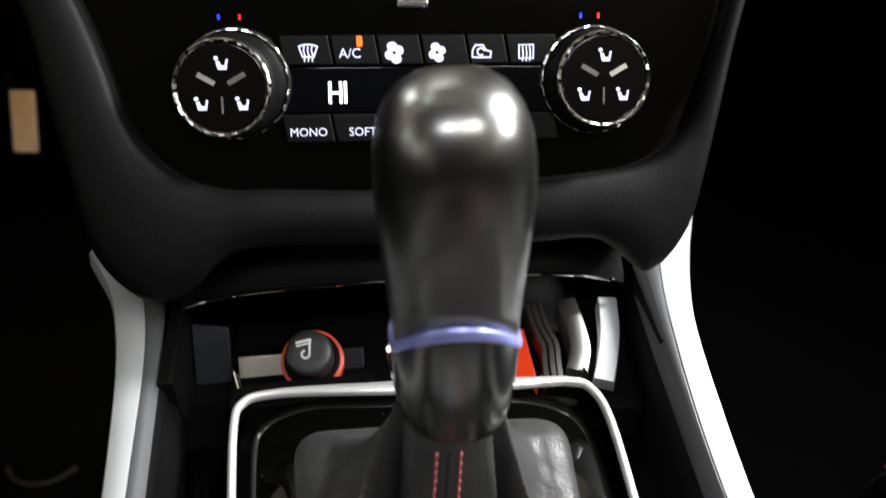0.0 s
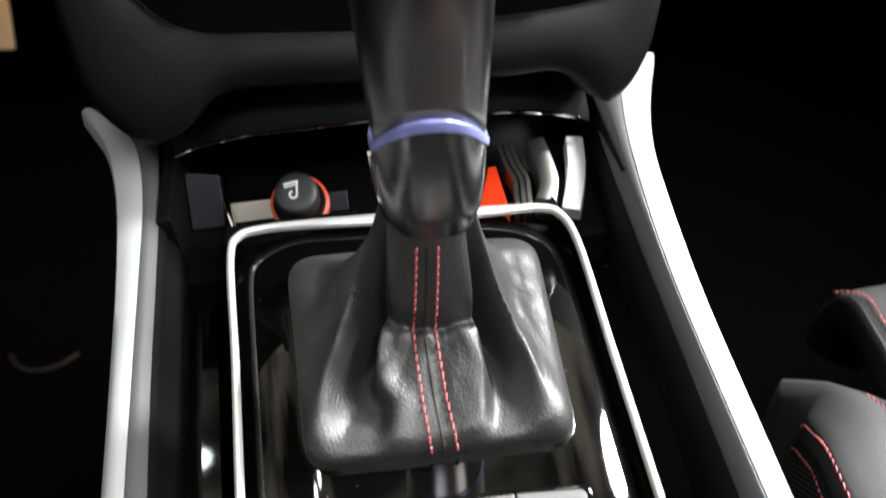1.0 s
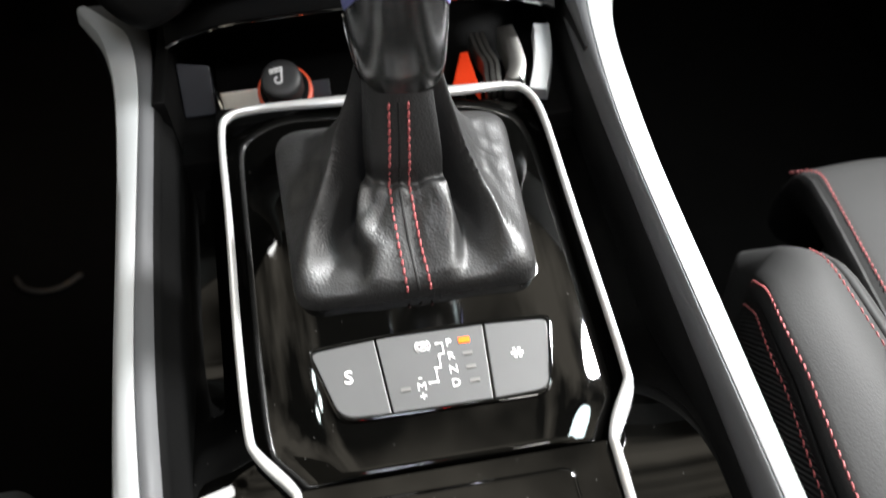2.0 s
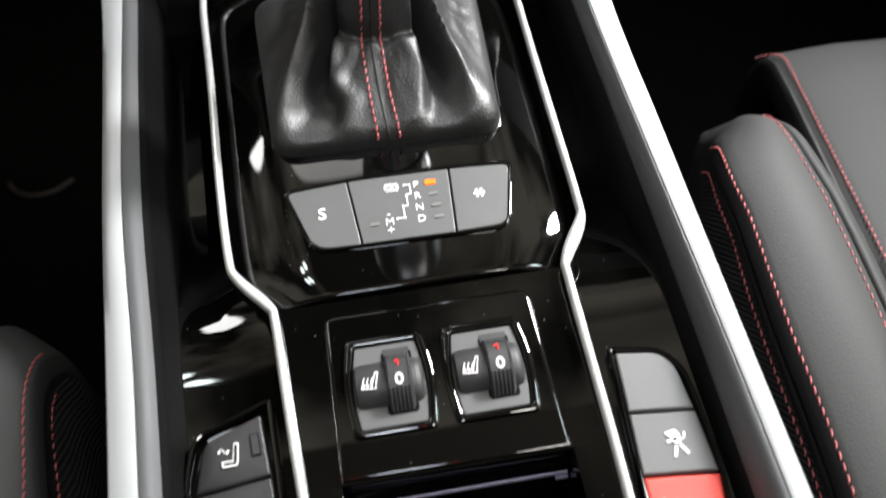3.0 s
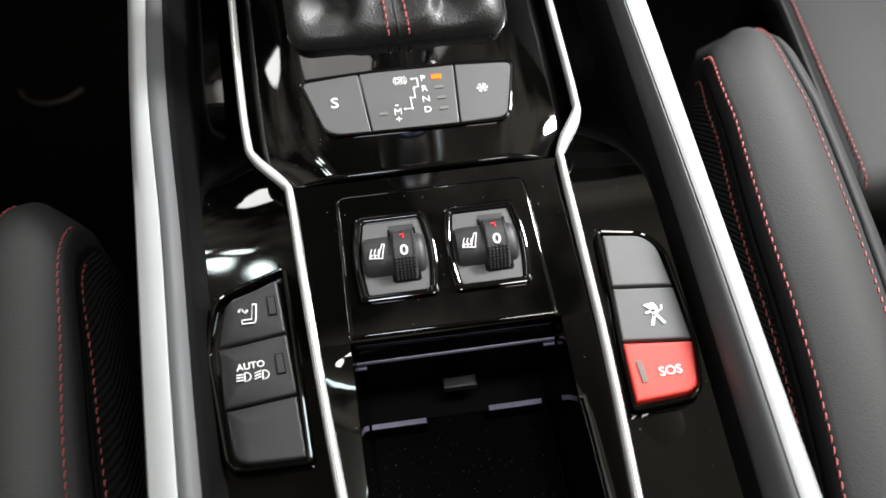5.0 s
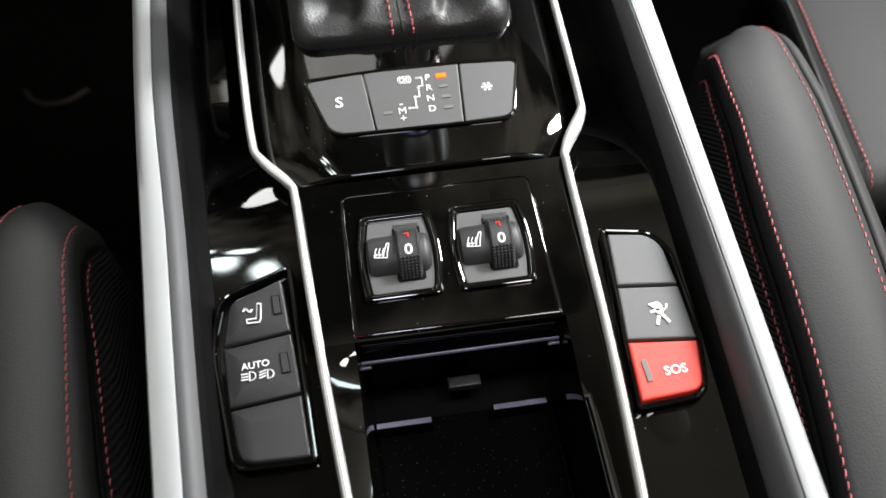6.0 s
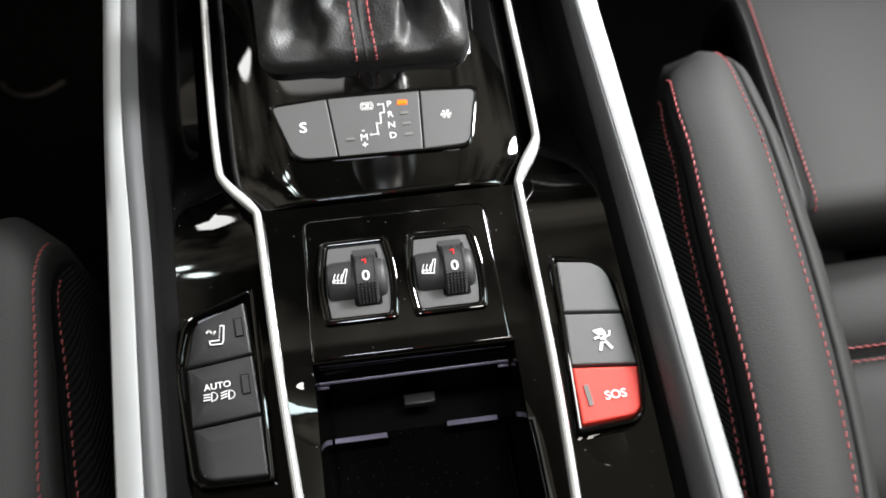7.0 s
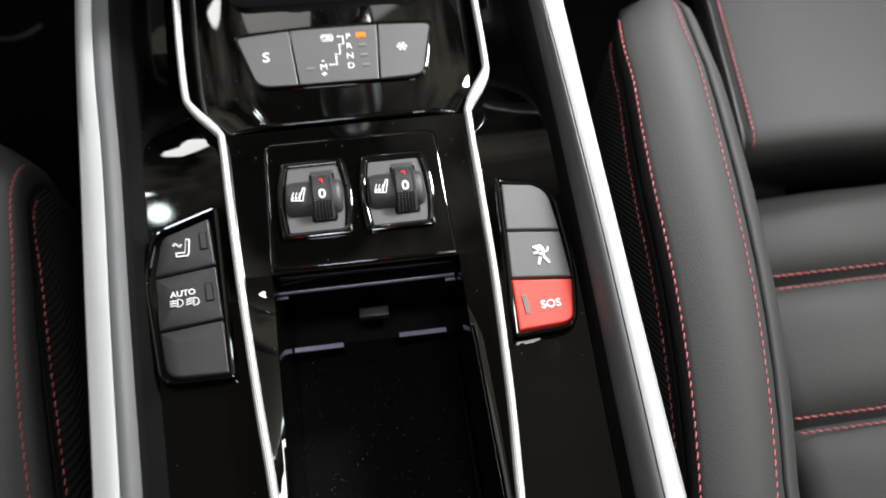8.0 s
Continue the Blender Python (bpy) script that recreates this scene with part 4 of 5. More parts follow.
def boot_point(a, s):
    """The boot's leather at the angle a (degrees) and the share s of the way up from its foot."""
    foot = base_point(radians(a))
    neck = NECK + Vector((math.cos(radians(a)) * 0.0188, math.sin(radians(a)) * 0.0176))
    turn = a + 5 * noise.noise(Vector((math.cos(radians(a)) * 2.0, math.sin(radians(a)) * 2.0, s * 3.0 + 4.1))) * math.sin(math.pi * s)
    turn = (turn + 232) % 360 - 232
    i, marks = min(200, int(round(s * 200))), folds(s)
    for (a0, p0), (a1, p1) in zip(marks, marks[1:]):
        if a0 <= turn <= a1:
            t = (1 - math.cos(math.pi * (turn - a0) / (a1 - a0))) / 2
            share, z = p0[:, i] * (1 - t) + p1[:, i] * t
            break
    else:
        share, z = REAR[:, i]
    p = foot.lerp(neck, float(share))
    swell = math.sin(math.pi * min(1.0, max(0.0, (s - 0.04) / 0.96)))
    c, d = math.cos(radians(a)), math.sin(radians(a))
    lift = 0.0022 * noise.noise(Vector((c * 3.2, d * 3.2, s * 3.5))) + 0.0012 * noise.noise(Vector((a * 0.11, s * 2.2, 9.3))) + 0.0007 * noise.noise(Vector((c * 9, d * 9, s * 8.0)))
    return Vector((p.x, p.y, float(z) + lift * swell))


bm = bmesh.new()
rings_to(bm, [[boot_point(360 * k / 200, s) for k in range(200)] for s in [0.0, 0.015, 0.03, 0.045, 0.06, 0.08] + [0.10 + 0.90 * k / 60 for k in range(61)]])
part("boot", bm, BOOT, lever, "black leather boot with deep soft folds", angle=80)


def seam(offset, n=150):
    """A line up the rear of the boot, offset sideways from its middle."""
    out = []
    for k in range(n):
        w = 0.035 + 0.95 * k / (n - 1)
        mid = float(np.interp(w, (0, 0.3, 0.66, 1), (-0.0035, -0.0050, -0.0056, -0.0010)))
        goal = mid + offset * (1.0 - 0.24 * w)
        lo, hi = -124.0, -62.0
        for _ in range(22):
            c = (lo + hi) / 2
            if boot_point(c, w).x < goal:
                lo = c
            else:
                hi = c
        p = boot_point((lo + hi) / 2, w)
        q = (boot_point((lo + hi) / 2 + 2, w) - p).cross(boot_point((lo + hi) / 2, w + 0.01) - p)
        q.normalize()
        out.append((p, q if q.z > 0 else -q))
    return out


def stitch_row(line, length, gap, r, bm=None, lift=0.0003, skew=0.0):
    """Short raised threads along a line of (place, normal)."""
    bm = bm or bmesh.new()
    P = [p + n * lift for p, n in line]
    acc = [0.0]
    for a, b in zip(P, P[1:]):
        acc.append(acc[-1] + (b - a).length)

    def walk_to(s):
        for i in range(1, len(acc)):
            if acc[i] >= s:
                t = (s - acc[i - 1]) / max(1e-9, acc[i] - acc[i - 1])
                return P[i - 1].lerp(P[i], t), line[i][1]
        return P[-1], line[-1][1]

    s = 0.0
    while s + length < acc[-1]:
        (a, na), (b, nb), (c, nc) = walk_to(s), walk_to(s + length / 2), walk_to(s + length)
        side = (c - a).cross(nb).normalized() * skew
        path = [a - na * r - side, a.lerp(b, 0.4) + nb * r * 0.5 - side * 0.5, b.lerp(c, 0.6) + nb * r * 0.5 + side * 0.5, c - nc * r + side]
        sweep(path, lambda t: oval(r * (0.6 + 0.4 * math.sin(math.pi * t)), r * (0.6 + 0.4 * math.sin(math.pi * t)), 6), bm=bm, up=nb)
        s += length + gap
    return bm


for off in (-0.0056, 0.0056):
    part("seam_thread", stitch_row(seam(off), 0.0036, 0.0009, 0.00068, skew=0.0003), THREAD, lever, "red twin seam down the boot")
line = seam(0.0)
part("seam_joint", sweep([p + n * 0.0001 for p, n in line[:-3]], oval(0.0007, 0.0004, 6)), BLACK_THREAD, lever, "black centre joint of the boot")
bm = frame_slab(inset_loop(BASE, -0.0006), inset_loop(BASE, 0.002), -0.010, -0.0042, 0.0007)
part("boot_frame", bm, COLLAR, lever, "thin smoked chrome frame round the foot of the boot")

# ---- climate panel ----
TH = radians(32)
FACE = Matrix(((1, 0, 0, 0), (0, math.sin(TH), -math.cos(TH), 0.342), (0, math.cos(TH), math.sin(TH), 0.122), (0, 0, 0, 1)))
TURNED = FACE @ pose(0, 0, 0, 0, 0, -3.1)
climate = thing("climate_panel", (0, 0.36, 0.05), "glossy black climate control panel with backlit keys and chrome dials", "control panel")
bm = slab([(-0.118, -0.050), (0.118, -0.050), (0.150, 0.030), (0.178, 0.15), (-0.184, 0.15), (-0.150, 0.030)], -0.03, -0.011, 0.002)
part("fascia", join(bm, FACE), FASCIA, climate, "piano-black fascia")
xs = (-0.0610, -0.0375, -0.0160, 0.0045, 0.0260, 0.0445, 0.0690)
tops = []
for a, b in zip(xs, xs[1:]):
    o = rounded([(a + 0.0004 + 0.0012, 0.0188), (b - 0.0004 + 0.0012, 0.0188), (b - 0.0004 - 0.0012, 0.0325), (a + 0.0004 - 0.0012, 0.0325)], 0.0008)
    tops.append(part("key", join(slab(o, -0.012, -0.0080, 0.0008), TURNED), FASCIA_KEY, climate))
lows = []
for a, b in ((-0.0610, -0.0375), (-0.0375, -0.0160), (-0.0160, 0.0045), (0.0045, 0.0260), (0.0260, 0.0445), (0.0445, 0.0690)):
    o = rounded([(a + 0.0004 + 0.0012, -0.0168), (b - 0.0004 + 0.0012, -0.0168), (b - 0.0004 - 0.0012, -0.0035), (a + 0.0004 - 0.0012, -0.0035)], 0.0008)
    lows.append(part("key", join(slab(o, -0.012, -0.0080, 0.0008), TURNED), FASCIA_KEY, climate))
part("display", join(slab(rounded([(-0.061, -0.0028), (0.069, -0.0028), (0.069, 0.0180), (-0.061, 0.0180)], 0.001), -0.012, -0.0092, 0.0004), TURNED), DISPLAY, climate, "dark temperature display")


def face_at(x, y, z=-0.0077, s=1.0):
    return TURNED @ at(x, y, z, s)


bm = bmesh.new()
q = face_at(-0.0482, 0.0243)
stroke([(-0.0042, 0.0030)] + arc(0, -0.0060, 0.0100, 115, 65, 6) + [(0.0042, 0.0030), (0.0026, -0.0016), (-0.0026, -0.0016), (-0.0042, 0.0030)], 0.0007, q, bm)
for k in (-1, 0, 1):
    stroke([(0.0018 * k, -0.0036), (0.0018 * k + 0.0004, -0.0010), (0.0018 * k - 0.0003, 0.0012), (0.0018 * k, 0.0030)], 0.0006, q, bm)
part("mark", bm, ICON, tops[0], "backlit windscreen print")
part("mark", words("A/C", 0.0062, face_at(-0.0290, 0.0240)), ICON, tops[1], "backlit letters A/C")
part("indicator", flat(rounded([(-0.0013, -0.0024), (0.0013, -0.0024), (0.0013, 0.0024), (-0.0013, 0.0024)], 0.0008), face_at(-0.0245, 0.0296)), AMBER, tops[1], "lit amber indicator")
for k, x, s in ((2, -0.0085, 1.0), (3, 0.0115, 0.9)):
    bm = bmesh.new()
    for j in range(4):
        a = radians(90 * j + 20)
        flat([(0.0026 * math.cos(a) + 0.0022 * math.cos(b) * (1.15 if j % 2 else 0.9), 0.0030 * math.sin(a) + 0.0022 * math.sin(b)) for b in [2 * math.pi * i / 10 for i in range(10)]], face_at(x, 0.0243, s=s), bm=bm)
    part("mark", bm, ICON, tops[k], "backlit fan print")
bm = bmesh.new()
q = face_at(0.0325, 0.0243)
stroke([(-0.0044, -0.0024), (0.0040, -0.0024), (0.0044, 0.0002), (0.0020, 0.0008), (0.0006, 0.0032), (-0.0030, 0.0032), (-0.0044, 0.0006), (-0.0044, -0.0024)], 0.0007, q, bm)
stroke(arc(-0.0004, 0.0002, 0.0017, 20, 300, 8), 0.0007, q, bm)
part("mark", bm, ICON, tops[4], "backlit air recirculation print")
bm = bmesh.new()
q = face_at(0.0535, 0.0243)
stroke([(-0.0034, -0.0030), (0.0034, -0.0030), (0.0034, 0.0032), (-0.0034, 0.0032), (-0.0034, -0.0030)], 0.0006, q, bm)
for k in (-1, 0, 1):
    stroke([(0.0017 * k, -0.0042), (0.0017 * k + 0.0003, -0.001), (0.0017 * k, 0.0022)], 0.0006, q, bm)
part("mark", bm, ICON, tops[5], "backlit rear window print")
bm = bmesh.new()
q = face_at(-0.0352, 0.0062, -0.0089)
for x in (-0.0036, 0.0014, 0.0036):
    stroke([(x, -0.0044), (x, 0.0048)], 0.0013, q, bm)
stroke([(-0.0036, 0.0), (0.0014, 0.0)], 0.0012, q, bm)
part("mark", bm, ICON_HI, climate, "bright digital letters HI")
bm = bmesh.new()
for x in (-0.0036, 0.0010, 0.0030):
    stroke([(x, 0.0088), (x, 0.0100)], 0.0007, q, bm)
part("mark", bm, DISPLAY, climate)
part("mark", words("MONO", 0.0055, face_at(-0.0492, -0.0120)), ICON, lows[0], "backlit word MONO")
part("mark", words("SOFT", 0.0055, face_at(-0.0240, -0.0120)), ICON, lows[1], "backlit word SOFT")


def fluted(profile, n, m):
    """A turned ring whose rim is cut into n small facets."""
    bm = bmesh.new()
    rings_to(bm, [[(r * (1.0 + 0.010 * (k % 2)) * math.cos(2 * math.pi * k / n), r * (1.0 + 0.010 * (k % 2)) * math.sin(2 * math.pi * k / n), z + 0.0002 * (k % 3)) for k in range(n)] for r, z in profile])
    bm.transform(m)
    return bm


def dial(x, y, pointer, lean):
    tilt = Matrix(((1, 0, lean[0], 0), (0, 1, lean[1], 0), (0, 0, 1, 0), (0, 0, 0, 1)))
    seat_m = TURNED @ pose(x, y, -0.0095) @ tilt
    ob = part("dial", lathe([(0.0252, -0.004), (0.0254, 0.0005), (0.0248, 0.0016), (0.0238, 0.0024), (0.0232, 0.004), (0.0228, 0.0130), (0.0225, 0.0150), (0.0218, 0.0158), (0.0206, 0.0158)], 64, seat_m), SOFT, climate, "round ribbed rotary dial")
    part("base_ring", fluted([(0.0250, 0.0016), (0.0254, 0.0022), (0.0250, 0.0028), (0.0243, 0.0029)], 64, seat_m), SMOKED, ob, "faceted chrome base ring", angle=2)
    part("face_ring", fluted([(0.0218, 0.0152), (0.0217, 0.0162), (0.0211, 0.0167), (0.0202, 0.0165), (0.0197, 0.0158)], 64, seat_m), SMOKED, ob, "faceted chrome face ring", angle=2)
    face = part("face", lathe([(0.0199, 0.012), (0.0199, 0.0156), (0.0193, 0.0161)], 48, seat_m), GLOSS_DARK, ob, "gloss black dial face")
    bm = bmesh.new()
    m = seat_m @ pose(0, 0, 0.0163)
    for px, py in ((0.0005, 0.0105), (-0.0090, -0.0072), (0.0090, -0.0072)):
        q = m @ at(px, py, 0, 0.78)
        flat(arc(-0.0030, 0.0030, 0.0012, 0, 330, 8), q, bm=bm)
        flat([(-0.0032, 0.0012), (-0.0014, 0.0014), (-0.0004, -0.0010), (0.0020, -0.0010), (0.0026, 0.0024), (0.0036, 0.0022), (0.0026, -0.0034), (-0.0020, -0.0034)], q, bm=bm)
    part("mark", bm, ICON, face, "backlit seated figure airflow prints")
    for a, mt in ((150, METAL if pointer else KEY), (30, KEY if pointer else METAL), (270, KEY)):
        d = Vector((math.cos(radians(a)), math.sin(radians(a))))
        bm = stroke([tuple(d * 0.0042), tuple(d * 0.0112)], 0.0022 if a != 270 else 0.0008, m, bmesh.new())
        part("pointer_line", bm, mt, face)


dial(-0.0815, 0.0110, True, (-0.27, -0.14))
dial(0.0855, 0.0110, False, (0.10, 0.0))
for x, c in ((-0.0885, BLUE_GLOW), (-0.0790, RED_GLOW), (0.0800, BLUE_GLOW), (0.0885, RED_GLOW)):
    part("mark", flat(rounded([(-0.0006, -0.0013), (0.0006, -0.0013), (0.0006, 0.0013), (-0.0006, 0.0013)], 0.0003), TURNED @ at(x, 0.0410, -0.0104)), c, climate, "small lit temperature mark")
# no real key: a chrome bar for a pale reflection high on the fascia
part("button", join(slab(rounded([(-0.007, 0.0445), (0.008, 0.0445), (0.008, 0.0485), (-0.007, 0.0485)], 0.0015), -0.013, -0.008, 0.001), TURNED), SMOKED, climate, "small chrome bar standing for a pale reflection")

# ---- dashboard trim round the climate panel ----
PAIRS = [((-0.180, 0.150), (-0.200, 0.150)), ((-0.146, 0.053), (-0.172, 0.057)), ((-0.138, 0.026), (-0.166, 0.018)), ((-0.132, 0.001), (-0.160, -0.020)), ((-0.123, -0.015), (-0.153, -0.060)),
         ((-0.110, -0.0265), (-0.132, -0.083)), ((-0.092, -0.033), (-0.112, -0.080)), ((-0.070, -0.0350), (-0.086, -0.062)), ((-0.022, -0.039), (-0.024, -0.064)), ((0.020, -0.0395), (0.020, -0.0665)),
         ((0.057, -0.039), (0.055, -0.069)), ((0.083, -0.038), (0.081, -0.069)), ((0.103, -0.036), (0.096, -0.077)), ((0.118, -0.030), (0.110, -0.088)), ((0.132, -0.016), (0.129, -0.069)),
         ((0.142, 0.009), (0.142, -0.026)), ((0.151, 0.038), (0.159, 0.038)), ((0.178, 0.130), (0.195, 0.130))]
ins = spline([(a[0], a[1], 0) for a, b in PAIRS], 5)
outs = spline([(b[0], b[1], 0) for a, b in PAIRS], 5)
bm = bmesh.new()
rings_to(bm, [[(i.x, i.y, -0.030), (i.x, i.y, -0.0045), *[tuple(i.lerp(o, t))[:2] + (h,) for t, h in ((0.03, -0.0018), (0.10, 0.0), (0.30, 0.0018), (0.60, 0.0020), (0.85, 0.0004), (0.95, -0.0022))],
               (o.x, o.y, -0.0060), (o.x, o.y, -0.012), (o.x, o.y + 0.004, -0.075), (i.x, i.y, -0.075)] for i, o in zip(ins, outs)], cap0=True, cap1=True)
bm.transform(FACE)
solo("dash_trim", bm, SOFT, "grained dark grey plastic trim curving under the climate panel", "dashboard trim", "structure", 60)

# ---- cubby in front of the gear lever ----
cubby = thing("cubby_tray", (0, 0.32, -0.05), "black open cubby with a chrome-edged lip", "storage tray")
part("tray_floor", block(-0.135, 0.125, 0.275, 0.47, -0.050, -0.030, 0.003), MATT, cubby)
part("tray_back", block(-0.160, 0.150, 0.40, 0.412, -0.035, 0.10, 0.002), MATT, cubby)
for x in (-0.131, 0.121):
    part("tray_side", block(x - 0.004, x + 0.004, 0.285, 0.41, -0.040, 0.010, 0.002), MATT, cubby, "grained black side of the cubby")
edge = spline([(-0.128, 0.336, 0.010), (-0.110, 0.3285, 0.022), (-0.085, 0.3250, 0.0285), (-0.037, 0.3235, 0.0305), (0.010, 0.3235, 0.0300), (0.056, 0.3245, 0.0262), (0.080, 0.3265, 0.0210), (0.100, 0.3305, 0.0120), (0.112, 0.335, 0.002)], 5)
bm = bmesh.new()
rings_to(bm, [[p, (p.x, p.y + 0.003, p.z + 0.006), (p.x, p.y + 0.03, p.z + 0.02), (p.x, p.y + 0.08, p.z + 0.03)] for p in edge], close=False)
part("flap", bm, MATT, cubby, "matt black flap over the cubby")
part("flap_edge", tube(edge, 0.0011), CHROME, cubby, "thin chrome edge of the flap")
part("tray_step", block(-0.104, -0.030, 0.2835, 0.300, -0.034, -0.012, 0.002), MATT, cubby)
slope = pose(0, 0.3265, -0.0215, 50, 0, 0)
part("rear_plate", join(slab([(-0.1035, -0.020), (-0.0770, -0.020), (-0.0770, 0.0), (-0.1035, 0.0)], -0.004, 0.0, 0.0006), slope), PLATE_GLARE, cubby, "glossy plate beside the socket, its reflection coloured cream")
part("socket_mount", join(slab([(-0.0768, -0.020), (-0.0350, -0.020), (-0.0350, 0.0), (-0.0768, 0.0)], -0.004, 0.0, 0.0006), slope), NAVY, cubby, "dark blue-black socket mount")
part("coin_slot", join(slab(rounded([(-0.1265, -0.030), (-0.1075, -0.030), (-0.1065, 0.0), (-0.1265, 0.004)], 0.002), -0.004, 0.0, 0.0006), pose(0, 0.335, -0.006, 50, 0, 0)), NAVY, cubby, "dark grey pocket face")
part("cup_divider", tube(spline([(-0.1020, 0.345, -0.010), (-0.1030, 0.325, -0.006), (-0.1010, 0.305, -0.004), (-0.0975, 0.291, -0.006)], 5), 0.0013), CHROME, cubby, "thin bright divider")

cap = thing("power_socket", (-0.062, 0.312, -0.02), "black twelve-volt socket cap with a white print and orange ring", "power socket")
m = pose(-0.0625, 0.3180, -0.0190, 28, 0, 0)
part("ring", lathe([(0.0165, -0.010), (0.0172, -0.004), (0.0170, 0.0), (0.0150, 0.0012)], 40, m), ORANGE, cap, "orange plastic ring")
part("collar", lathe([(0.0150, -0.004), (0.0152, 0.002), (0.0138, 0.003)], 40, m), MATT, cap)
c = part("cap", lathe([(0.0122, 0.0), (0.0124, 0.012), (0.0125, 0.0155), (0.0120, 0.0180), (0.0108, 0.0192), (0.0074, 0.0196)], 44, m), KEY_DARK, cap, "black plastic cap")
bm = bmesh.new()
q = m @ at(-0.001, 0.001, 0.0198, 0.85)
stroke([(-0.0060, 0.0046), (0.0020, 0.0060)], 0.0014, q, bm)
stroke([(-0.0058, 0.0026), (0.0014, 0.0038)], 0.0010, q, bm)
stroke([(0.0026, 0.0060), (0.0020, 0.0015), (0.0018, -0.0030)] + arc(-0.0006, -0.0030, 0.0024, 0, -250, 9), 0.0013, q, bm)
part("mark", bm, WHITE, c, "white socket print")

usb = thing("socket_panel", (0.07, 0.31, -0.02), "grey slotted socket panel beside a lit red tab", "socket panel")
part("red_tab", join(slab([(0.036, 0.2810), (0.054, 0.2800), (0.053, 0.318), (0.048, 0.318)], -0.026, -0.008, 0.001), None), RED_TAB, usb, "glowing orange-red plastic tab")
for k, (x0, x1) in enumerate(((0.0580, 0.0605), (0.0618, 0.0640), (0.0652, 0.0690))):
    pts = spline([(x0, 0.336, -0.008), (x0 + 0.001, 0.318, -0.008), (x0 + 0.0035, 0.305, -0.008), (x0 + 0.002, 0.292, -0.008), (x0 + 0.001, 0.281, -0.008)], 4)
    part("slat", sweep(pts, [(-0.0012, -0.012), (0.0012, -0.012), (0.0012, 0.0), (-0.0012, 0.0)]), METAL, usb)
pts = spline([(0.0800, 0.336, -0.006), (0.0810, 0.315, -0.006), (0.0800, 0.298, -0.006), (0.0745, 0.284, -0.006)], 5)
part("bracket", sweep(pts, [(-0.0052, -0.016), (0.0052, -0.016), (0.0052, -0.0005), (0.0044, 0.0), (-0.0044, 0.0), (-0.0052, -0.0005)]), METAL, usb, "curved metal bracket")
pts = spline([(0.1040, 0.336, -0.008), (0.1005, 0.315, -0.010), (0.0955, 0.298, -0.013), (0.0900, 0.284, -0.016)], 5)
part("bracket", sweep(pts, [(-0.0058, -0.010), (0.0058, -0.010), (0.0050, 0.0), (-0.0050, 0.0)]), SATIN, usb, "sloping pale bracket")


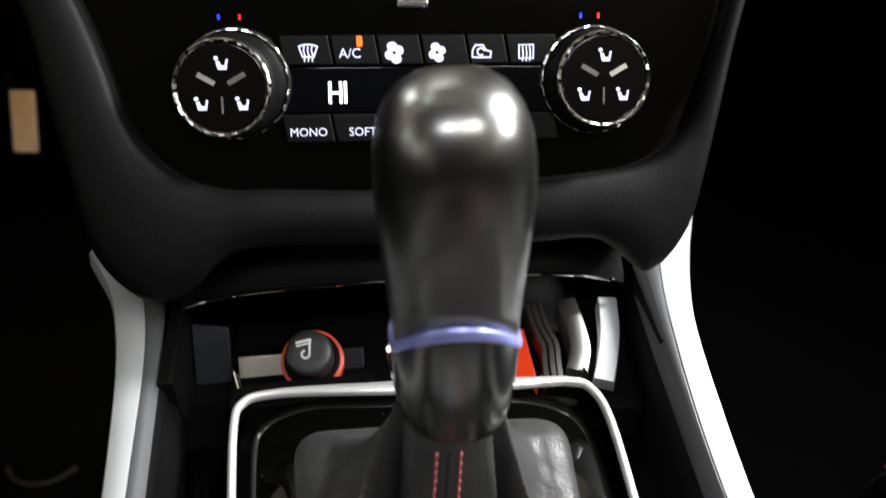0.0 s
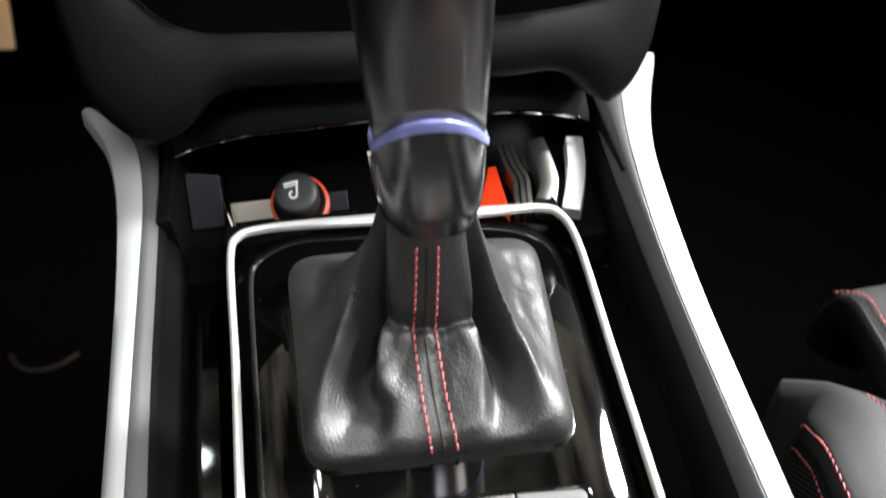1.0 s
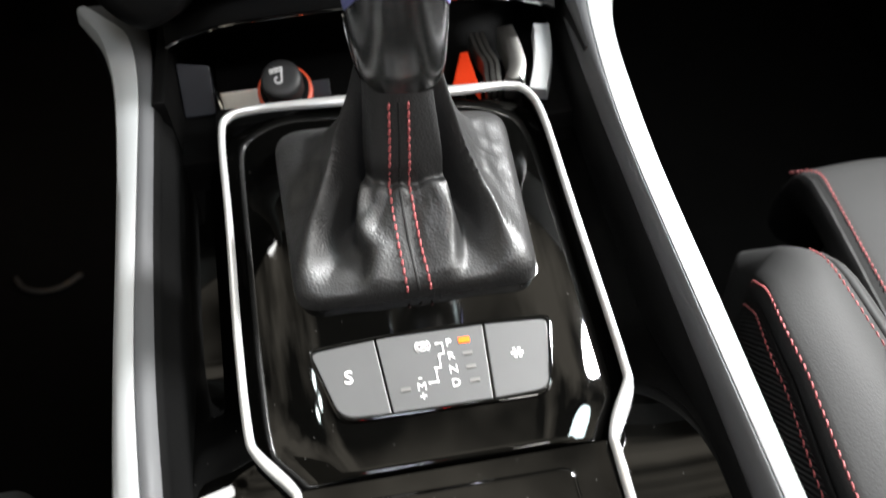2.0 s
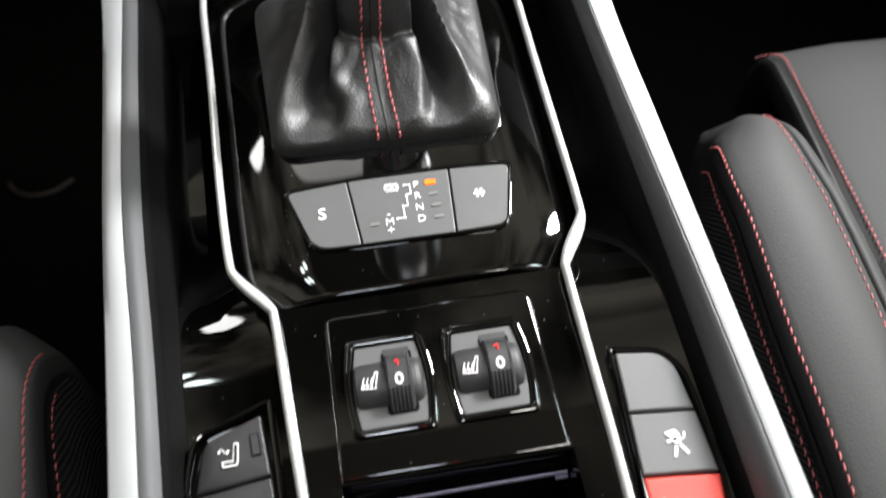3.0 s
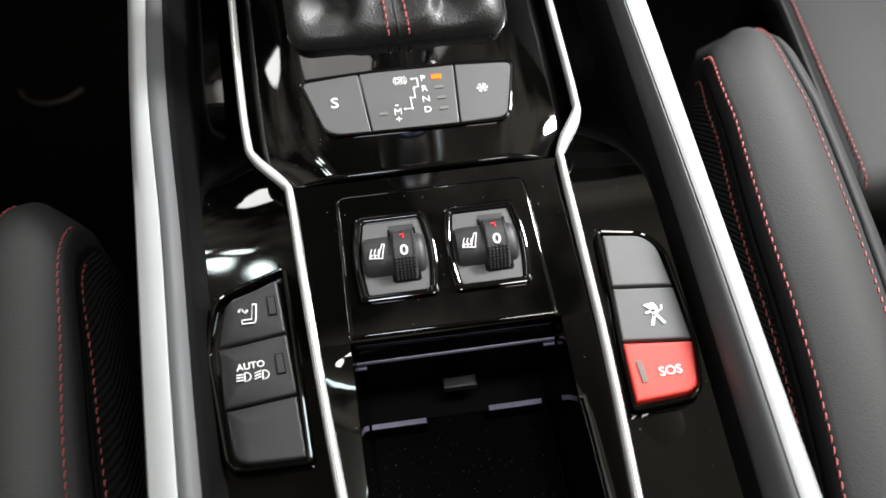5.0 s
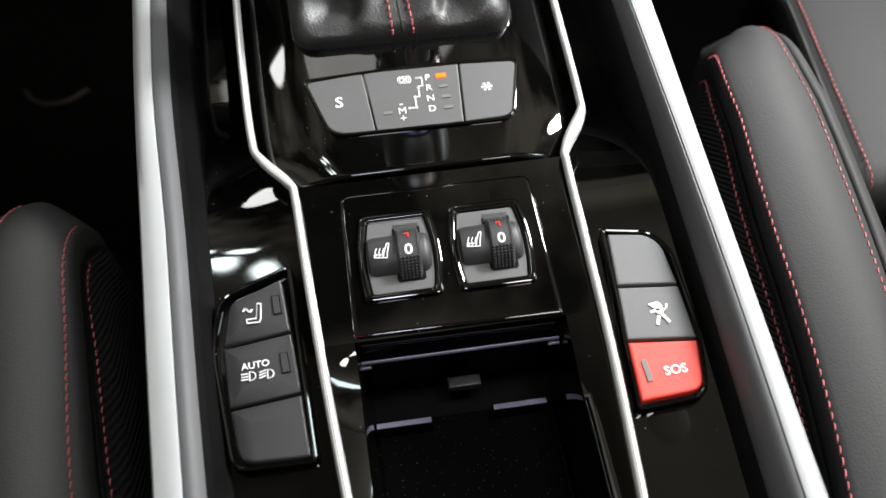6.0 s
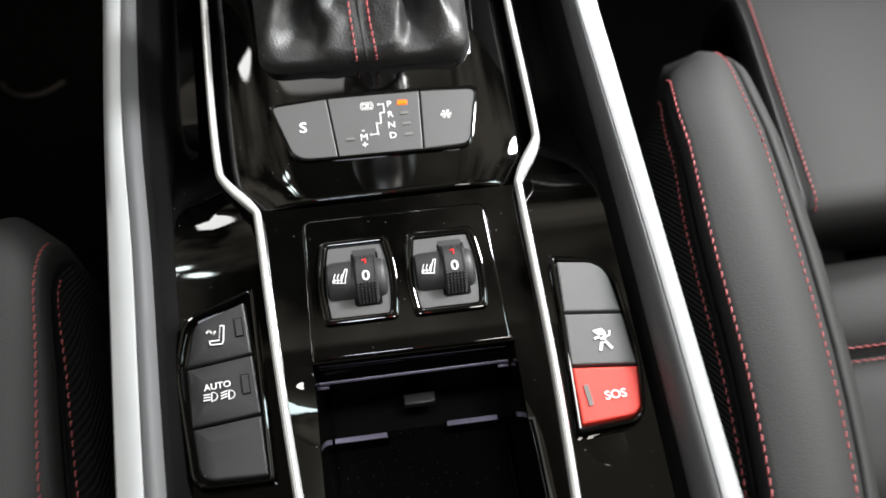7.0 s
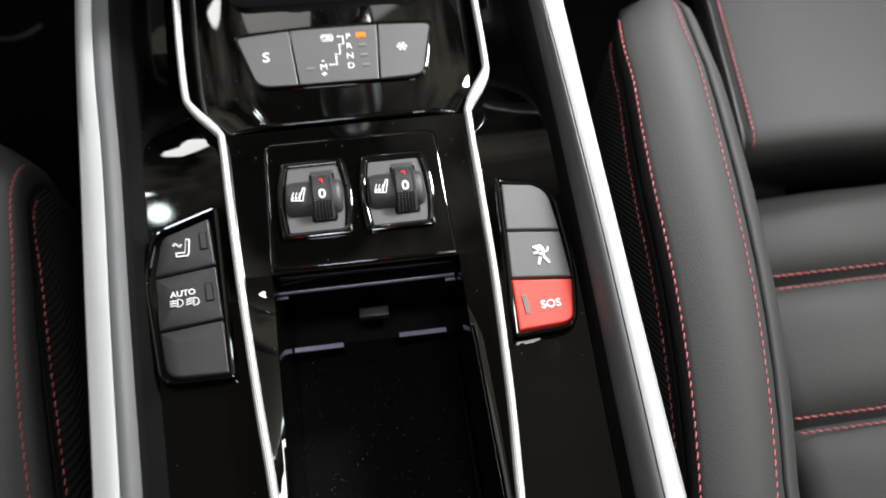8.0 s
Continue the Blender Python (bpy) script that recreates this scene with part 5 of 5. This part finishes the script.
# ---- seats ----
def seat(sgn, dy, dx, label, centre):
    """A front seat's inner bolster; sgn 1 for the right-hand seat, -1 for the left-hand one. centre: with its cushion."""
    ob = thing("car_seat", (sgn * 0.42, -0.1 + dy, -0.55), label, "car seat", "front seats")

    def x0(y):
        back = max(0.0, -0.03 - max(y, -0.18))
        return 0.1745 + dx - (0.035 * max(0.0, 0.03 - y) if sgn < 0 else 0.0) - 0.08 * max(0.0, 0.08 - max(y, -0.3)) - 0.6 * back ** 2 + (2.2 if sgn > 0 else -1.2) * max(0.0, min(y - dy, 0.20) - 0.10) ** 2

    start, reach, slant = (0.152, 0.085, 0.55) if sgn > 0 else (0.105, 0.0640, 0.70)
    stations = [start + reach * q for q in (0.998, 0.98, 0.94, 0.88, 0.80, 0.70, 0.58, 0.44, 0.28, 0.12, -0.05, -0.22, -0.40, -0.58)][:14 if sgn > 0 else 10] + [0.085 - 0.028 * k for k in range(24)]

    def fall(y):
        """How far the nose has dropped at y: a long slope before the passenger, a round end before the driver."""
        q = y - dy - start
        if sgn > 0:
            return 0.70 * (q + math.sqrt(q * q + 0.0008)) - 0.0018
        return 0.055 * (1 - math.sqrt(max(0.0, 1 - min(1.0, max(0.0, q / reach)) ** 2)))

    def section(y, rows):
        """The bolster across at y; towards the nose its inner edge lies further back."""
        d = fall(y)
        k = (1 - 0.25 * min(1.0, d / 0.055)) * (1 - 0.9 * max(0.0, -max(y, -0.2)))
        n = max(0.0, min(1.0, (y - dy - 0.04) / 0.11)) if sgn > 0 else 1.4 * max(0.0, min(1.0, (y - dy + 0.02) / 0.15))
        back = slant * max(0.0, min(1.0, (y - dy - 0.02) / 0.15)) ** 1.5 + (26 * max(0.0, y - dy - 0.192) if sgn > 0 else 0.0)
        return [(sgn * (x0(y) + 0.022 + ((u * (1 - 0.55 * n) if u < 0 else u) - 0.022) * k), y - back * max(0.0, 0.034 - u), v - d) for u, v in rows]

    ys = [s + dy for s in stations]

    def loft(name, rows, material, lab):
        bm = bmesh.new()
        rr = [section(y, rows) for y in ys]
        rings_to(bm, [[(x, y, -0.20) for x, y, z in rr[0]]] + rr, close=False)
        return part(name, bm, material, ob, lab, angle=75)

    loft("side_panel", [(-0.020, -0.200), (-0.019, -0.100), (-0.0155, -0.066), (-0.0120, -0.054), (-0.0098, -0.0480), (-0.0088, -0.0445)], CLOTH, "black ribbed cloth side")
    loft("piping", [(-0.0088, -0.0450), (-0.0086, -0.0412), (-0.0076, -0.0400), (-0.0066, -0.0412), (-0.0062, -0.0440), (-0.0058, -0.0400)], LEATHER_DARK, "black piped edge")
    loft("bolster", [(-0.0058, -0.0410), (-0.0056, -0.0345), (-0.0046, -0.0308), (-0.0026, -0.0285), (0.0, -0.0274), (0.0060, -0.0256), (0.0140, -0.0242), (0.0220, -0.0238), (0.0310, -0.0252), (0.0390, -0.0290), (0.0425, -0.0312), (0.0455, -0.0335), (0.0470, -0.0362)],
         LEATHER, "charcoal leather bolster")
    loft("inner_roll", [(0.0470, -0.0370), (0.0478, -0.0345), (0.0505, -0.0345), (0.0560, -0.0390), (0.0610, -0.0470), (0.0650, -0.0620), (0.0670, -0.0850), (0.0700, -0.1300), (0.0700, -0.1900)], LEATHER, "charcoal leather inner edge")

    def thread(u, v, y_from, y_to, name="seam_thread"):
        n = 90
        line = []
        for k in range(n):
            y = y_from + dy + (y_to - y_from) * k / (n - 1)
            p = Vector(section(y, [(u, v)])[0])
            line.append((p, Vector((0, min(0.9, fall(y) * 16), 1)).normalized()))
        part(name, stitch_row(line, 0.0038, 0.0013, 0.00058, lift=0.0001, skew=0.0004), THREAD, ob, "red stitched seam")

    thread(-0.0096, -0.0476, 0.194 if sgn > 0 else 0.135, -0.50)
    thread(*((-0.0038, -0.0290, 0.211) if sgn > 0 else (0.0014, -0.0268, 0.150)), -0.50)
    thread(0.0400, -0.0295, 0.165 if sgn > 0 else 0.155, -0.50)
    if centre:
        # front cushion pad, the gap, and the quilted main cushion
        bm = bmesh.new()
        rr, sides = [], []
        for y, d in ((0.299, 0.060), (0.298, 0.045), (0.294, 0.030), (0.287, 0.016), (0.277, 0.007), (0.264, 0.002), (0.23, 0.0), (0.16, 0.0), (0.11, 0.0), (0.068, 0.0006), (0.058, 0.0025), (0.0515, 0.0080), (0.0485, 0.018), (0.050, 0.030), (0.065, 0.09)):
            z = -0.078 - 0.16 * max(0.0, y - 0.06) - d
            e = 0.252 + 0.16 * max(0.0, y - 0.06)
            rr.append([(e + 0.003, y, z - 0.0040), (e + 0.006, y, z - 0.0018), (e + 0.012, y, z), (e + 0.05, y, z + 0.002), (e + 0.13, y, z - 0.003), (e + 0.24, y, z - 0.002), (e + 0.30, y, z - 0.01), (e + 0.31, y, z - 0.08)])
            sides.append([(e + 0.0035, y, z - 0.0042), (e + 0.0010, y, z - 0.0036), (e - 0.0012, y, z - 0.0058), (e - 0.0026, y, z - 0.0140), (e + 0.0010, y, z - 0.0280), (e + 0.0120, y, z - 0.0450), (e + 0.0300, y, z - 0.0600), (e + 0.0600, y, z - 0.0800)])
        rings_to(bm, rr, close=False)
        part("front_cushion", bm, LEATHER, ob, "charcoal leather thigh pad", angle=75)
        line = []
        for y in [0.0535 + 0.2365 * k / 90 for k in range(91)]:
            drop = 0.016 * max(0.0, (y - 0.255) / 0.032) ** 2.2 + 0.006 * max(0.0, (0.062 - y) / 0.0085) ** 2
            turn = 0.010 * max(0.0, (y - 0.262) / 0.028) ** 2
            line.append((Vector((0.252 + 0.16 * max(0.0, y - 0.06) + 0.0070 - turn, y, -0.078 - 0.16 * max(0.0, y - 0.06) - 0.0008 - drop)), Vector((0, 0.1 + 20 * max(0.0, y - 0.262), 1)).normalized()))
        part("seam_thread", stitch_row(line, 0.0038, 0.0013, 0.00066, lift=0.0003, skew=0.0004), THREAD, ob, "red stitched seam")
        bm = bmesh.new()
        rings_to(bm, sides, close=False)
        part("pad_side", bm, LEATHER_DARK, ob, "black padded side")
        start = 0.051
        for length in (0.0745, 0.0945, 0.092, 0.092, 0.092):
            bm = bmesh.new()
            rr = []
            n = 14
            for k in range(n + 1):
                t = k / n
                y = start - length * t
                puff = 0.014 * (1 - abs(2 * t - 1) ** 4) if length > 0.03 else 0.016 * (1 - max(0.0, abs(2 * t - 1)) ** 3)
                z = -0.140 + puff - 0.10 * (0.046 - y) * 0.35 - (0.035 * max(0.0, 1 - t / 0.22) ** 2 if length < 0.08 else 0.0)
                e = 0.250 - 0.02 * (0.046 - y)
                rr.append([(e - 0.004, y, z - 0.05), (e - 0.002, y, z - 0.012), (e + 0.004, y, z - 0.004), (e + 0.014, y, z), (e + 0.07, y, z + 0.003), (e + 0.15, y, z + 0.002), (e + 0.25, y, z + 0.003), (e + 0.31, y, z - 0.02)])
            rings_to(bm, rr, close=False)
            part("cushion_panel", bm, LEATHER, ob, "quilted charcoal leather cushion panel", angle=75)
            ye = start - length
            for off in (0.0045, -0.0045):
                z = -0.140 - 0.035 * (0.046 - ye) + 0.0085
                line = [(Vector((0.252 + 0.22 * k / 40, ye + off, z)), Vector((0, 0, 1))) for k in range(41)]
                part("seam_thread", stitch_row(line, 0.0042, 0.0010, 0.00066, skew=0.0006), THREAD, ob, "red twin cross seam")
            start = ye
    else:
        part("cushion", block(-0.62, -0.245, -0.60, 0.05, -0.26, -0.135, 0.03), LEATHER, ob, "charcoal leather seat cushion")
    part("seat_base", block(*( (0.20, 0.62) if sgn > 0 else (-0.62, -0.21)), -0.62 + dy, 0.13 + dy, -0.55, -0.185, 0.03), MATT, ob, "black plastic seat base")
    return ob


seat(1, 0.0, 0.0, "charcoal leather passenger seat with red seams and ribbed cloth side", True)
seat(-1, -0.066, 0.0115, "charcoal leather driver seat bolster with red seams", False)

# ---- driver's footwell ----
pedal = thing("pedal", (-0.47, 1.02, -0.40), "brushed metal foot pedal under an amber footwell lamp", "pedal")
m = pose(-0.470, 1.00, -0.270, 58, 0, -8)
part("pad", join(slab(rounded([(-0.016, -0.040), (0.016, -0.040), (0.016, 0.040), (-0.016, 0.040)], 0.004), -0.006, 0.0, 0.002), m), PEDAL, pedal, "brushed metal pad")
part("arm", tube(spline([(-0.49, 1.01, -0.30), (-0.49, 1.05, -0.22), (-0.49, 1.03, 0.0)], 5), 0.006), MATT, pedal)
mat_ob = thing("floor_mat", (-0.5, 0.75, -0.555), "black floor mat with a grey curved hem", "floor mat")
part("carpet", slab(rounded([(-0.70, 0.30), (-0.28, 0.30), (-0.28, 0.95), (-0.70, 0.95)], 0.05), -0.559, -0.548, 0.003), CARPET, mat_ob)
part("hem", tube(spline([(-0.490, 0.660, -0.540), (-0.478, 0.642, -0.540), (-0.455, 0.631, -0.540), (-0.428, 0.634, -0.540), (-0.405, 0.650, -0.540)], 6), 0.003), ROLLER, mat_ob, "grey curved hem")
